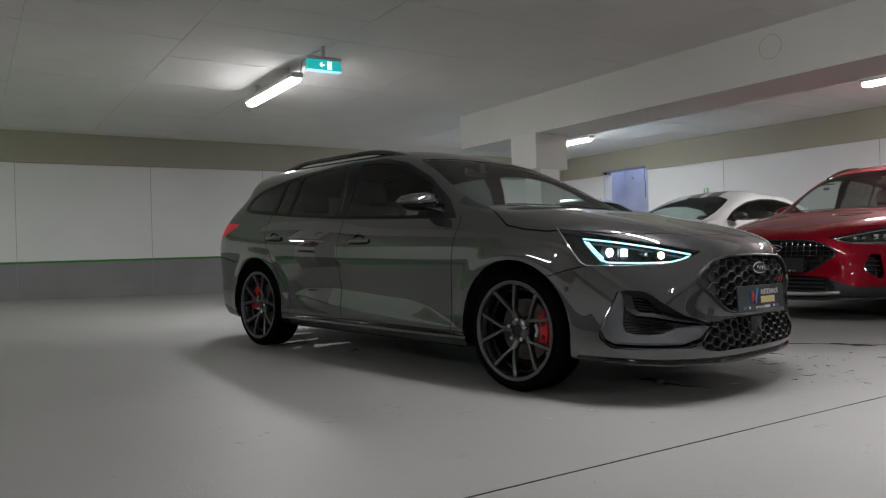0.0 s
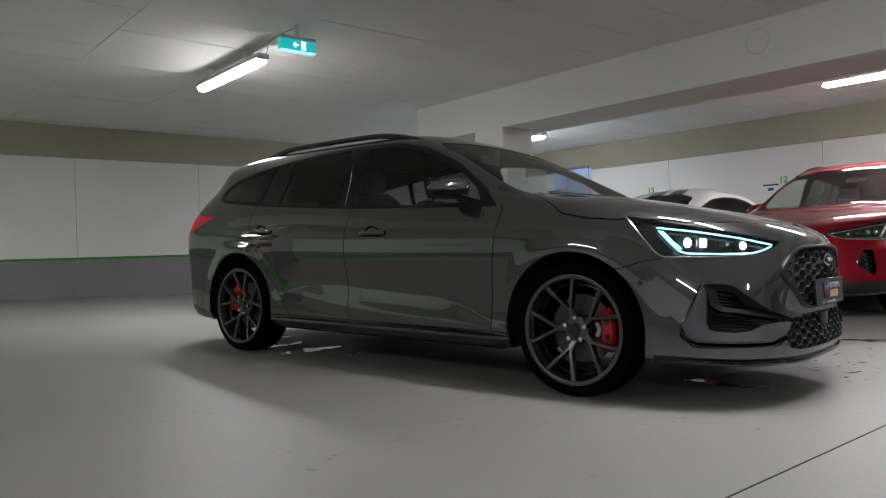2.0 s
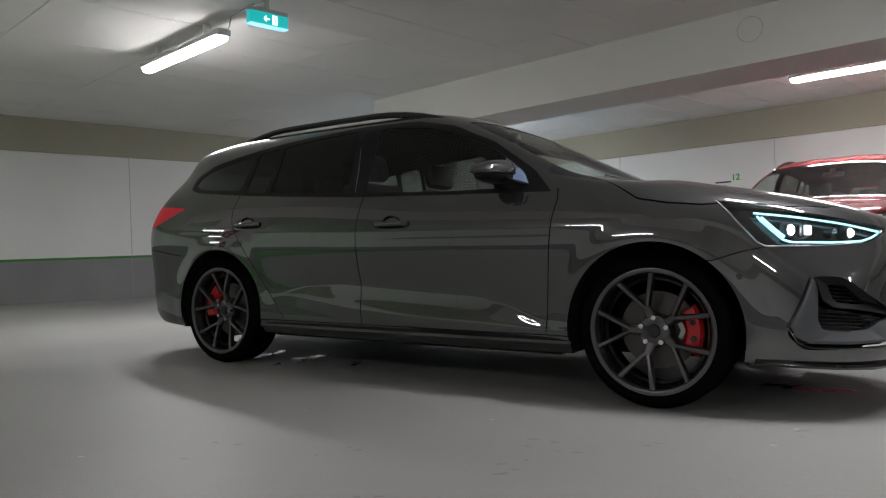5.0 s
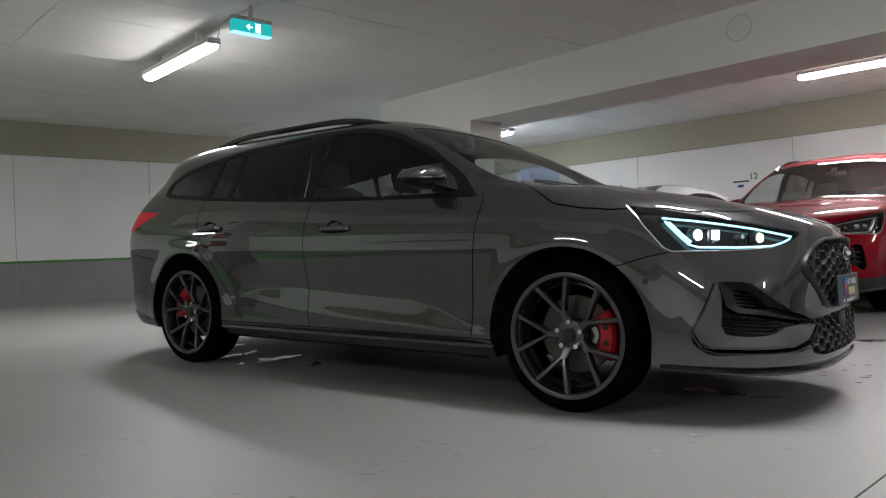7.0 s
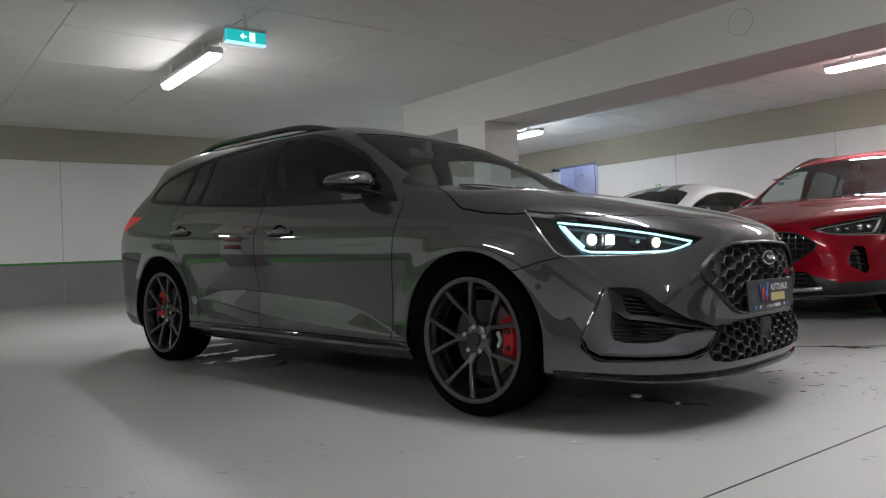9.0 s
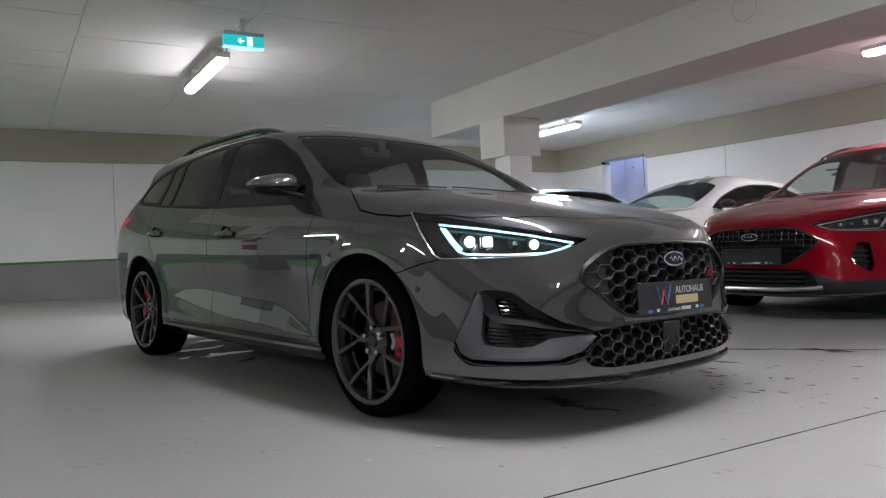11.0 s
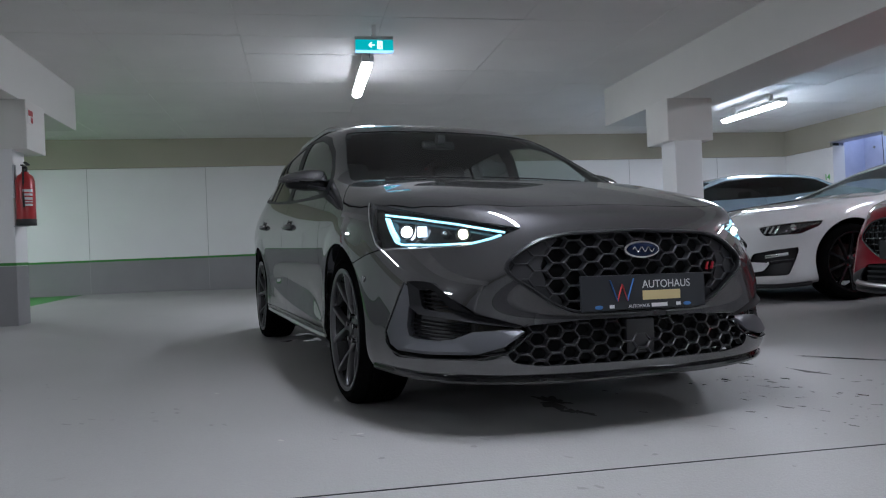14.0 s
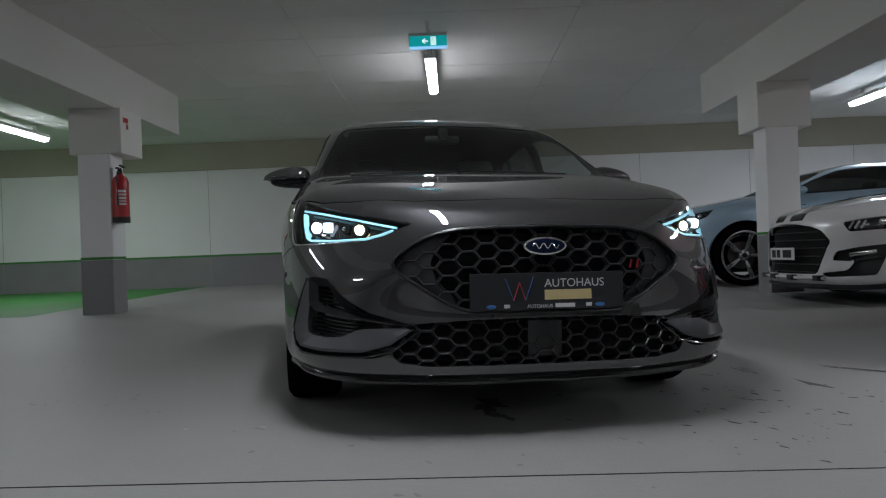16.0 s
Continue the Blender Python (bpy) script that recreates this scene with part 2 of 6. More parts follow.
def build_walls():
    joint = mat("joint_shadow", (0.36, 0.36, 0.35), 0.9)

    def wall(name, lo, hi, inner, along, gaps, joints):
        """inner: the side's sign on its own axis; along 0 = x, 1 = y; gaps: openings (from, to, top)."""
        ax = 1 - along
        face = lo[ax] if inner < 0 else hi[ax]

        def slab(bm, a, b, z0, z1, proud, thick=0.25, bevel=0.0):
            p, q = [0, 0, z0], [0, 0, z1]
            p[along], q[along] = a, b
            p[ax], q[ax] = (face - proud, face + thick) if inner < 0 else (face - thick, face + proud)
            solid(bm, p, q, bevel)

        spans, at = [], lo[along]
        for a, b, top in gaps:
            spans.append((at, a))
            at = b
        spans.append((at, hi[along]))
        bm = bmesh.new()
        for a, b in spans:
            slab(bm, a, b, -0.3, 2.32, 0.0)
        for a, b, top in gaps:
            slab(bm, a, b, top, 2.40, 0.0)
        w = thing(name, bm, WALL, "white painted concrete wall above a grey plinth and green line", "wall", kind="structure")
        bm = bmesh.new()
        for a, b in spans:
            slab(bm, a, b, -0.3, 0.70, 0.003, 0.0)
        part("plinth", bm, PLINTH, w, "grey painted plinth band")
        bm = bmesh.new()
        for a, b in spans:
            slab(bm, a, b, 0.70, 0.735, 0.0035, 0.0)
        part("green_line", bm, GREEN, w, "narrow green painted line")
        bm = bmesh.new()
        at = lo[along]
        for a, b, top in gaps:
            slab(bm, at, a, 2.30, TOP, 0.05, 0.0)
            slab(bm, a, b, top, TOP, 0.05, 0.0)
            at = b
        slab(bm, at, hi[along], 2.30, TOP, 0.05, 0.0)
        part("lintel", bm, BAND, w, "beige grey lintel band under the ceiling")
        bm = bmesh.new()
        for j in joints:
            slab(bm, j - 0.003, j + 0.003, -0.2, 2.30, 0.0042, 0.0)
        part("joint", bm, joint, w)
        return w

    wall("wall_west", (REAR - 0.25, -SIDE, 0), (REAR, SIDE, 0), 1, 1, [], [-8.2, -6.3, -4.35, -2.4, -0.38, 1.6, 3.6, 5.6, 7.5])
    wall("wall_north", (REAR, SIDE, 0), (FRONT, SIDE + 0.25, 0), -1, 0, [(-7.38, -6.1, 2.40)], [-4.25, -1.4, 1.45, 4.3, 7.1, 10.0, 12.8])
    wall("wall_south", (REAR, -SIDE - 0.25, 0), (FRONT, -SIDE, 0), 1, 0, [], [-5.7, -2.9, 0.0, 2.8, 5.6, 8.4, 11.2])
    wall("wall_east", (FRONT, -SIDE, 0), (FRONT + 0.25, SIDE, 0), -1, 1, [], [-6, -3, 0, 3, 6])

    # doorway: a bluish concrete lobby behind the north wall
    bm = bmesh.new()
    solid(bm, (-7.6, SIDE + 0.70, -0.2), (-5.6, SIDE + 0.80, 2.7))
    solid(bm, (-7.52, SIDE + 0.25, -0.2), (-7.40, SIDE + 0.70, 2.7))
    solid(bm, (-5.95, SIDE + 0.25, -0.2), (-5.83, SIDE + 0.70, 2.7))
    solid(bm, (-7.6, SIDE + 0.25, 2.7), (-5.6, SIDE + 0.8, 2.78))
    lobby = thing("lobby_wall", bm, BLUE_WALL, "bluish bare concrete lobby behind the doorway", "wall", kind="structure")
    bm = bmesh.new()
    for x, z in ((-7.15, 2.25), (-6.55, 2.25), (-7.15, 1.35), (-6.55, 1.35)):
        tube(bm, (x, SIDE + 0.68, z), (x, SIDE + 0.703, z), 0.022)
    part("formwork_hole", bm, PLINTH, lobby)
    bm = bmesh.new()
    solid(bm, (-7.42, SIDE - 0.055, 2.375), (-6.06, SIDE + 0.25, 2.398))
    thing("door_lintel", bm, STEEL, "dark steel lintel strip over the doorway", "trim", kind="structure")
    bm = bmesh.new()
    sweep(bm, [(-6.22, SIDE + 0.03, 2.39), (-6.22, SIDE + 0.035, 2.2), (-6.20, SIDE + 0.03, 2.0), (-6.215, SIDE + 0.04, 1.72)], 0.012, 0.012)
    thing("hanging_cable", bm, BLACK, "thin dark cable hanging in the doorway", "cable")


def build_ceiling():
    bm = bmesh.new()
    solid(bm, (REAR - 0.25, -SIDE - 0.25, TOP + 0.012), (FRONT + 0.25, SIDE + 0.25, TOP + 0.3))
    ys = [-9.1, -7.9, -6.6, -5.3, -4.0, -2.62, -1.30, 0.02, 1.34, 2.66, 3.98, 5.3, 6.6, 7.9, 9.1]
    rng = random.Random(4)
    for j, (a, b) in enumerate(zip(ys, ys[1:])):
        x = REAR
        while x < FRONT:
            step = 0.645 if x > REAR else 0.395
            end = min(FRONT, x + step)
            sag = rng.uniform(0, 0.004)
            wide = rng.choice((0.0015, 0.0025, 0.004))
            solid(bm, (x + wide, a + 0.002, TOP - sag), (end - wide, b - 0.002, TOP + 0.02))
            x = end
    thing("ceiling", bm, CEILING, "pale painted ceiling of butted rectangular boards", "ceiling", kind="structure")


def build_beams():
    for name, side in (("beam_north", 1), ("beam_south", -1)):
        bm = bmesh.new()
        y0, y1 = sorted((side * 3.42, side * 4.24))
        solid(bm, (-4.85, y0, BEAM_Z), (FRONT, y1, TOP + 0.01), 0.006)
        thing(name, bm, BEAM, "pale painted concrete downstand beam under the ceiling", "beam", kind="structure")
    bm = bmesh.new()
    ring = [(0.40 + 0.115 * math.cos(a), 3.418, 2.60 + 0.115 * math.sin(a)) for a in [2 * math.pi * i / 40 for i in range(40)]]
    sweep(bm, ring, 0.004, 0.003, closed=True, up=(0, 1, 0))
    thing("patch_ring", bm, mat("patch_line", (0.36, 0.35, 0.32), 0.9), "faint circle of a filled core hole in the beam", "patch", kind="structure")

    def column(name, x, side):
        bm = bmesh.new()
        a, b = sorted((side * 3.44 if side > 0 else -3.50, side * 3.78 if side > 0 else -3.84))
        z0 = floor_z(x, side * 3.6)
        solid(bm, (x - 0.16, a, z0 - 0.05), (x + 0.16, b, 1.83), 0.008)
        c = thing(name, bm, WALL, "white square concrete column with dark painted foot", "column", kind="structure")
        bm = bmesh.new()
        solid(bm, (x - 0.1625, a - 0.0025, z0 - 0.05), (x + 0.1625, b + 0.0025, 0.675), 0.008)
        part("painted_foot", bm, PLINTH, c, "dark grey painted foot")
        bm = bmesh.new()
        solid(bm, (x - 0.163, a - 0.003, 0.675), (x + 0.163, b + 0.003, 0.705), 0.004)
        part("green_line", bm, GREEN, c, "green painted line")
        bm = bmesh.new()
        a, b = sorted((side * 3.36, side * 3.92))
        solid(bm, (x - 0.36, a, 1.80), (x + 0.17, b, BEAM_Z), 0.008)
        part("capital", bm, BEAM, c, "thick boxed column head")

    for x, n in ((-3.16, "west"), (5.0, "middle"), (11.6, "east")):
        column("column_north_" + n, x, 1)
        if n != "middle":
            column("column_south_" + n, x, -1)


def build_tube_light(x0, y, length=1.56, glow_step=1, group="tube lights under the ceiling"):
    """Damp-proof tube light on short hangers, along x."""
    e = empty("tube_light", pose(x0 + length / 2, y, TOP), "long white damp-proof tube light, lit, under the ceiling", "ceiling light", group)
    h = length / 2
    bm = bmesh.new()
    solid(bm, (-h, -0.062, -0.162), (h, 0.062, -0.108), 0.014)
    part("housing", bm, WHITE_PLASTIC, e, "pale grey plastic housing", smooth=True)
    bm = bmesh.new()
    prof = [(-0.054, -0.160), (-0.056, -0.172), (-0.05, -0.198), (-0.03, -0.212), (0.03, -0.212), (0.05, -0.198), (0.056, -0.172), (0.054, -0.160)]
    rings = []
    for x, k in ((-h + 0.004, 0.72), (-h + 0.03, 0.96), (-h + 0.07, 1.0), (h - 0.07, 1.0), (h - 0.03, 0.96), (h - 0.004, 0.72)):
        rings.append([bm.verts.new((x, py * k, -0.160 + (pz + 0.160) * k)) for py, pz in prof])
    for a, b in zip(rings, rings[1:]):
        for i in range(len(prof) - 1):
            bm.faces.new((a[i], a[i + 1], b[i + 1], b[i])).material_index = 0 if 1 < i < len(prof) - 3 else 1
    bm.faces.new(rings[0]).material_index = 1
    bm.faces.new(rings[-1][::-1]).material_index = 1
    part("diffuser", bm, ([TUBE_STRONG, TUBE_STRONG_EDGE], [TUBE_GLOW, TUBE_EDGE], [TUBE_WEAK, TUBE_WEAK_EDGE])[glow_step], e, "glowing white ribbed diffuser", smooth=True)
    for x in (-h * 0.62, h * 0.62):
        bm = bmesh.new()
        solid(bm, (x - 0.02, -0.03, -0.11), (x + 0.02, 0.03, 0.0), 0.003)
        part("bracket", bm, CEILING, e, "pale bracket")
    for sx in (-1, 1):
        bm = bmesh.new()
        solid(bm, (sx * h - 0.012, -0.064, -0.172), (sx * h + 0.012, 0.064, -0.110), 0.008)
        part("end_cap", bm, WHITE_PLASTIC, e, "pale end cap", smooth=True)
    return e


def build_exit_sign():
    green = glow("exit_sign_green", (0.01, 0.31, 0.31), 1.25)
    white = glow("exit_sign_white", (0.75, 0.9, 0.85), 1.5)
    bar = glow("exit_sign_light", (0.25, 0.55, 0.9), 1.8)
    e = empty("exit_sign", pose(-2.15, -0.05, TOP, 0, 0, 0), "lit green emergency exit sign with arrow, under the ceiling", "exit sign")
    bm = bmesh.new()
    solid(bm, (-0.035, -0.18, -0.148), (0.035, 0.18, -0.116), 0.006)
    part("housing", bm, WHITE_PLASTIC, e, "pale grey housing", smooth=True)
    bm = bmesh.new()
    solid(bm, (-0.03, -0.177, -0.256), (0.03, 0.177, -0.148), 0.004)
    part("panel", bm, green, e, "green glowing panel")
    bm = bmesh.new()
    solid(bm, (-0.0335, -0.178, -0.258), (0.0335, 0.178, -0.247), 0.003)
    part("light_strip", bm, bar, e, "pale blue glowing lower edge")
    x = 0.0312
    bm = bmesh.new()
    solid(bm, (x - 0.001, -0.045, -0.204), (x + 0.001, 0.0, -0.193))
    for s in (1, -1):
        solid(bm, (x - 0.001, 0.0, -0.0055), (x + 0.001, 0.033, 0.0055), 0, Matrix.Translation((0, -0.052, -0.1985)) @ pose(0, 0, 0, s * 42))
    part("arrow", bm, white, e, "white arrow")
    bm = bmesh.new()
    solid(bm, (x - 0.0008, 0.026, -0.238), (x + 0.0008, 0.074, -0.160))
    part("door_symbol", bm, white, e, "white door field")
    bm = bmesh.new()
    for (y0, z0), (y1, z1), r in (((0.062, -0.20), (0.068, -0.225), 0.010), ((0.068, -0.222), (0.05, -0.25), 0.006), ((0.068, -0.222), (0.086, -0.245), 0.006), ((0.062, -0.205), (0.045, -0.215), 0.005), ((0.064, -0.205), (0.084, -0.208), 0.005)):
        sweep(bm, [(x + 0.001, y0 * .8 - .001, z0 * .8 - .033), (x + 0.001, y1 * .8 - .001, z1 * .8 - .033)], 0.002, r * 1.3, up=(1, 0, 0), round_it=False)
    tube(bm, (x, 0.0454, -0.180), (x + 0.002, 0.0454, -0.180), 0.007)
    part("pictogram", bm, green, e, "green pictogram shape")
    bm = bmesh.new()
    solid(bm, (-0.010, -0.018, -0.12), (0.010, 0.018, 0.0), 0.004)
    part("hanger", bm, CEILING, e, "pale painted mounting bracket")
    bm = bmesh.new()
    sweep(bm, [(-0.68, 0.02, -0.13), (-0.63, 0.02, -0.10), (-0.60, 0.02, -0.02), (-0.3, 0.015, -0.006), (-0.03, 0.0, -0.03), (-0.03, 0.0, -0.12)], 0.010, 0.010)
    part("cable", bm, GREY_PLASTIC, e, "thin grey cable")


def build_extinguisher():
    x, y, z = -3.02, -3.50, 1.03
    e = empty("fire_extinguisher", pose(x, y + 0.0, z), "red fire extinguisher hung on the white column", "fire extinguisher")
    r = 0.085
    bm = bmesh.new()
    lathe(bm, [(0.001, 0.0), (r - 0.01, 0.0), (r, 0.012), (r, 0.40), (r * 0.8, 0.45), (0.035, 0.475), (0.03, 0.49), (0.001, 0.49)], 32, "Z", (0, r + 0.015, 0.06))
    part("cylinder", bm, RED_PLASTIC, e, "red lacquered cylinder", smooth=True)
    bm = bmesh.new()
    lathe(bm, [(0.001, 0.0), (r + 0.003, 0.0), (r + 0.003, 0.06), (r - 0.004, 0.064), (0.001, 0.064)], 32, "Z", (0, r + 0.015, 0.03))
    part("foot_ring", bm, BLACK, e, "black plastic foot", smooth=True)
    bm = bmesh.new()
    solid(bm, (-0.02, r - 0.005, 0.55), (0.02, r + 0.035, 0.60), 0.006)
    solid(bm, (-0.012, r - 0.0, 0.60), (0.075, r + 0.03, 0.615), 0.004)
    solid(bm, (-0.012, r - 0.0, 0.63), (0.085, r + 0.03, 0.645), 0.004, pose(0, 0, 0, 0, -8))
    part("valve_handle", bm, BLACK, e, "black valve and lever")
    bm = bmesh.new()
    sweep(bm, [(0.02, r + 0.02, 0.57), (0.09, r + 0.03, 0.56), (0.115, r + 0.035, 0.45), (0.11, r + 0.03, 0.30), (0.10, r + 0.03, 0.20)], 0.02, 0.02)
    part("hose", bm, BLACK, e, "black hose", smooth=True)
    bm = bmesh.new()
    lab = [(0.0862 * math.cos(radians(d)), r + 0.015 + 0.0862 * math.sin(radians(d))) for d in range(0, 66, 6)]
    for z0, z1 in ((0.215, 0.235), (0.25, 0.262), (0.275, 0.30), (0.315, 0.335), (0.35, 0.375)):
        low = [bm.verts.new((px, py, z0)) for px, py in lab]
        high = [bm.verts.new((px, py, z1)) for px, py in lab]
        for i in range(len(lab) - 1):
            bm.faces.new((low[i], low[i + 1], high[i + 1], high[i]))
    part("label_bar", bm, WHITE_PLASTIC, e, "white instruction bars")
    bm = bmesh.new()
    solid(bm, (-0.03, 0.0, 0.30), (0.03, 0.014, 0.62), 0.003)
    part("wall_bracket", bm, STEEL, e, "steel bracket")
    bm = bmesh.new()
    solid(bm, (-0.05, 0.0, 0.02), (0.05, 0.10, 0.03), 0.003)
    part("bracket_foot", bm, STEEL, e, "steel bracket foot")
    bm = bmesh.new()
    solid(bm, (-3.17, -3.358, 2.06), (-3.03, -3.355, 2.20))
    s = thing("fire_sign", bm, WHITE_PLASTIC, "small white and red fire equipment sign on the column head", "sign")
    bm = bmesh.new()
    solid(bm, (-3.16, -3.3552, 2.135), (-3.04, -3.3535, 2.19))
    solid(bm, (-3.16, -3.3552, 2.07), (-3.105, -3.3535, 2.125))
    part("red_field", bm, RED_PLASTIC, s, "red pictogram fields")
    return e


NUMBER_GREEN = mat("number_green", (0.05, 0.42, 0.04), 0.5)


def bay_numbers():
    for text, x, z in (("12", -2.05, 1.675), ("13", -4.66, 1.69), ("14", -7.55, 1.70), ("11", 0.62, 1.66)):
        e = empty("bay_number", pose(x, SIDE - 0.0012, z, 90, 0, 0), "green painted parking bay number on the wall", "bay number", "bay numbers")
        for k, digit in enumerate(text):
            words(digit, 0.15, e, pose(-0.037 + 0.074 * k, 0, 0), NUMBER_GREEN, "digit", bold=0.004)
    bm = bmesh.new()
    solid(bm, (-2.40, SIDE - 0.004, 1.64), (-2.13, SIDE, 1.665))
    s = thing("bay_plate", bm, BLACK, "small reserved bay plate on the wall", "plate")
    bm = bmesh.new()
    solid(bm, (-2.32, SIDE - 0.004, 1.555), (-2.22, SIDE, 1.60), 0.002)
    part("oval_mark", bm, mat("blue_mark", (0.02, 0.06, 0.25), 0.4), s, "small blue oval")


def floor_fields():
    def strip(x0, x1, y0, y1):
        bm = bmesh.new()
        n = max(2, int(max(x1 - x0, y1 - y0) / 0.3))
        along_x = (x1 - x0) > (y1 - y0)
        rows = []
        for i in range(n + 1):
            q = i / n
            if along_x:
                p = [(x0 + (x1 - x0) * q, y0), (x0 + (x1 - x0) * q, y1)]
            else:
                p = [(x0, y0 + (y1 - y0) * q), (x1, y0 + (y1 - y0) * q)]
            rows.append([bm.verts.new((a, b, floor_z(a, b) + 0.0025)) for a, b in p])
        for a, b in zip(rows, rows[1:]):
            bm.faces.new((a[0], b[0], b[1], a[1]))
        thing("floor_marking", bm, GREEN, "green painted field on the garage floor", "marking", "floor markings", "structure")

    strip(-0.55, 1.55, 4.06, 4.40)
    strip(-8.72, -3.0, -8.98, -4.45)


build_floor()
build_walls()
build_ceiling()
build_beams()
# Tubes beyond x = 5 are unseen, added at the rows' spacing for light.
for lx, ly in ((-4.40, -0.05), (1.85, -0.05), (8.1, -0.05), (-6.42, 6.22), (-0.17, 6.2), (6.1, 6.2), (-6.70, -6.2), (-0.4, -6.2), (5.85, -6.2)):
    build_tube_light(lx, ly, glow_step=2 if (lx, ly) == (-0.4, -6.2) else 0 if ly > 3 else 1)
build_exit_sign()
build_extinguisher()
bay_numbers()
floor_fields()
# ---- smooth car bodies: a net of feature lines, skinned and cut into panels ----
def spline_net(lines, nu, nv, knots=None):
    """Skins lines (each a row of points from the nose's middle round the side to the tail's middle, y >= 0) from the
    sill up to the roof's middle. Gives a grid of points [nv, nu, 3] of the half body."""
    p = np.array(lines, float)
    flip = np.array([1, -1, 1.0])

    def ghost_u(a):
        return np.concatenate([a[:, 1:2] * flip, a, a[:, -2:-1] * flip], 1)

    def ghost_v(a):
        return np.concatenate([2 * a[:1] - a[1:2], a, a[-2:-1] * flip], 0)

    q = p.copy()
    for _ in range(3):
        g = ghost_u(q)
        q = q + 0.85 * (p - (g[:, :-2] + 4 * g[:, 1:-1] + g[:, 2:]) / 6)
    r, q0 = q.copy(), q.copy()
    for _ in range(3):
        g = ghost_v(r)
        r = r + 0.85 * (q0 - (g[:-2] + 4 * g[1:-1] + g[2:]) / 6)

    def weights(n, m):
        """Cubic basis rows for n samples over m knots, with one ghost at each end."""
        out = np.zeros((n, m + 2))
        for k, t in enumerate(np.linspace(0, m - 1, n)):
            i = min(int(t), m - 2)
            f = t - i
            out[k, i:i + 4] = [(1 - f) ** 3 / 6, (3 * f ** 3 - 6 * f * f + 4) / 6, (-3 * f ** 3 + 3 * f * f + 3 * f + 1) / 6, f ** 3 / 6]
        return out

    full = ghost_u(ghost_v(r))
    grid = np.einsum("ai,bj,ijk->abk", weights(nv, p.shape[0]), weights(nu, p.shape[1]), full)
    grid[:, 0, 1] = grid[:, -1, 1] = grid[-1, :, 1] = 0
    return grid


def inside(points, outline):
    """Signed distance of 2D points to a closed outline, negative inside."""
    q = np.array(outline, float)
    a, b = q, np.roll(q, -1, 0)
    p = points[:, None, :]
    ab, ap = (b - a)[None], p - a[None]
    t = np.clip((ap * ab).sum(2) / np.maximum((ab * ab).sum(2), 1e-12), 0, 1)
    d = np.sqrt(((ap - ab * t[..., None]) ** 2).sum(2)).min(1)
    c = (a[None, :, 1] > p[..., 1]) != (b[None, :, 1] > p[..., 1])
    w = np.where(b[:, 1] - a[:, 1] == 0, 1e-9, b[:, 1] - a[:, 1])
    x = a[None, :, 0] + (p[..., 1] - a[None, :, 1]) / w[None] * (b - a)[None, :, 0]
    odd = (c & (p[..., 0] < x)).sum(1) % 2 == 1
    return np.where(odd, -d, d)


def rounded(outline, r, n=4):
    """Rounds the corners of an outline."""
    out, m = [], len(outline)
    for i in range(m):
        p, c, q = (Vector(outline[(i + k) % m]) for k in (-1, 0, 1))
        a, b = p - c, q - c
        k = min(r, a.length * 0.45, b.length * 0.45)
        s, e = c + a.normalized() * k, c + b.normalized() * k
        for j in range(n + 1):
            f = j / n
            out.append(tuple(s * (1 - f) ** 2 + c * 2 * f * (1 - f) + e * f * f))
    return out


def side(v):
    return v[:, [0, 2]]


def front(v):
    return v[:, [1, 2]]


def above(v):
    return v[:, [0, 1]]


def wrap(v):
    """Runs round the front corner: x less y, and height."""
    return np.stack([v[:, 0] - v[:, 1], v[:, 2]], 1)


def where(view, outline, test):
    """A cutter: the signed distance in one view, kept to the part of the body that passes the test."""
    def f(v):
        d = inside(view(v), outline)
        return np.where(test(v), d, 1.0)
    return f


def seam(at, low, high, test=None):
    """A cutter for a shut line given as (z, x) points."""
    zs, xs = [a for a, _ in at], [b for _, b in at]

    def f(v):
        d = v[:, 0] - np.interp(v[:, 2], zs, xs)
        ok = (v[:, 2] > low) & (v[:, 2] < high) & (np.abs(v[:, 1]) > 0.45)
        if test:
            ok &= test(v)
        return np.where(ok, d, 1.0)
    return f


def cut(bm, f):
    """Splits the faces of a mesh along f = 0."""
    verts = list(bm.verts)
    d = f(np.array([v.co for v in verts]))
    d[np.abs(d) < 2e-4] = 0
    val = dict(zip(verts, d.tolist()))
    touched = set()
    for e in list(bm.edges):
        a, b = e.verts
        da, db = val[a], val[b]
        if da * db < 0 and abs(da) < 0.2 and abs(db) < 0.2:
            touched.update(e.link_faces)
            _, n = bmesh.utils.edge_split(e, a, da / (da - db))
            val[n] = 0.0
        elif da == 0 or db == 0:
            touched.update(e.link_faces)
    for face in touched:
        if not face.is_valid:
            continue
        zero = [v for v in face.verts if val[v] == 0.0]
        if len(zero) == 2 and not any(e.other_vert(zero[0]) is zero[1] for e in zero[0].link_edges if face in e.link_faces):
            bmesh.utils.face_split(face, zero[0], zero[1])


def grid_mesh(grid):
    bm = bmesh.new()
    nv, nu, _ = grid.shape
    vs = [[bm.verts.new(grid[j, i]) for i in range(nu)] for j in range(nv)]
    for j in range(nv - 1):
        for i in range(nu - 1):
            bm.faces.new((vs[j][i], vs[j][i + 1], vs[j + 1][i + 1], vs[j + 1][i]))
    bmesh.ops.remove_doubles(bm, verts=bm.verts[:], dist=1e-5)
    return bm


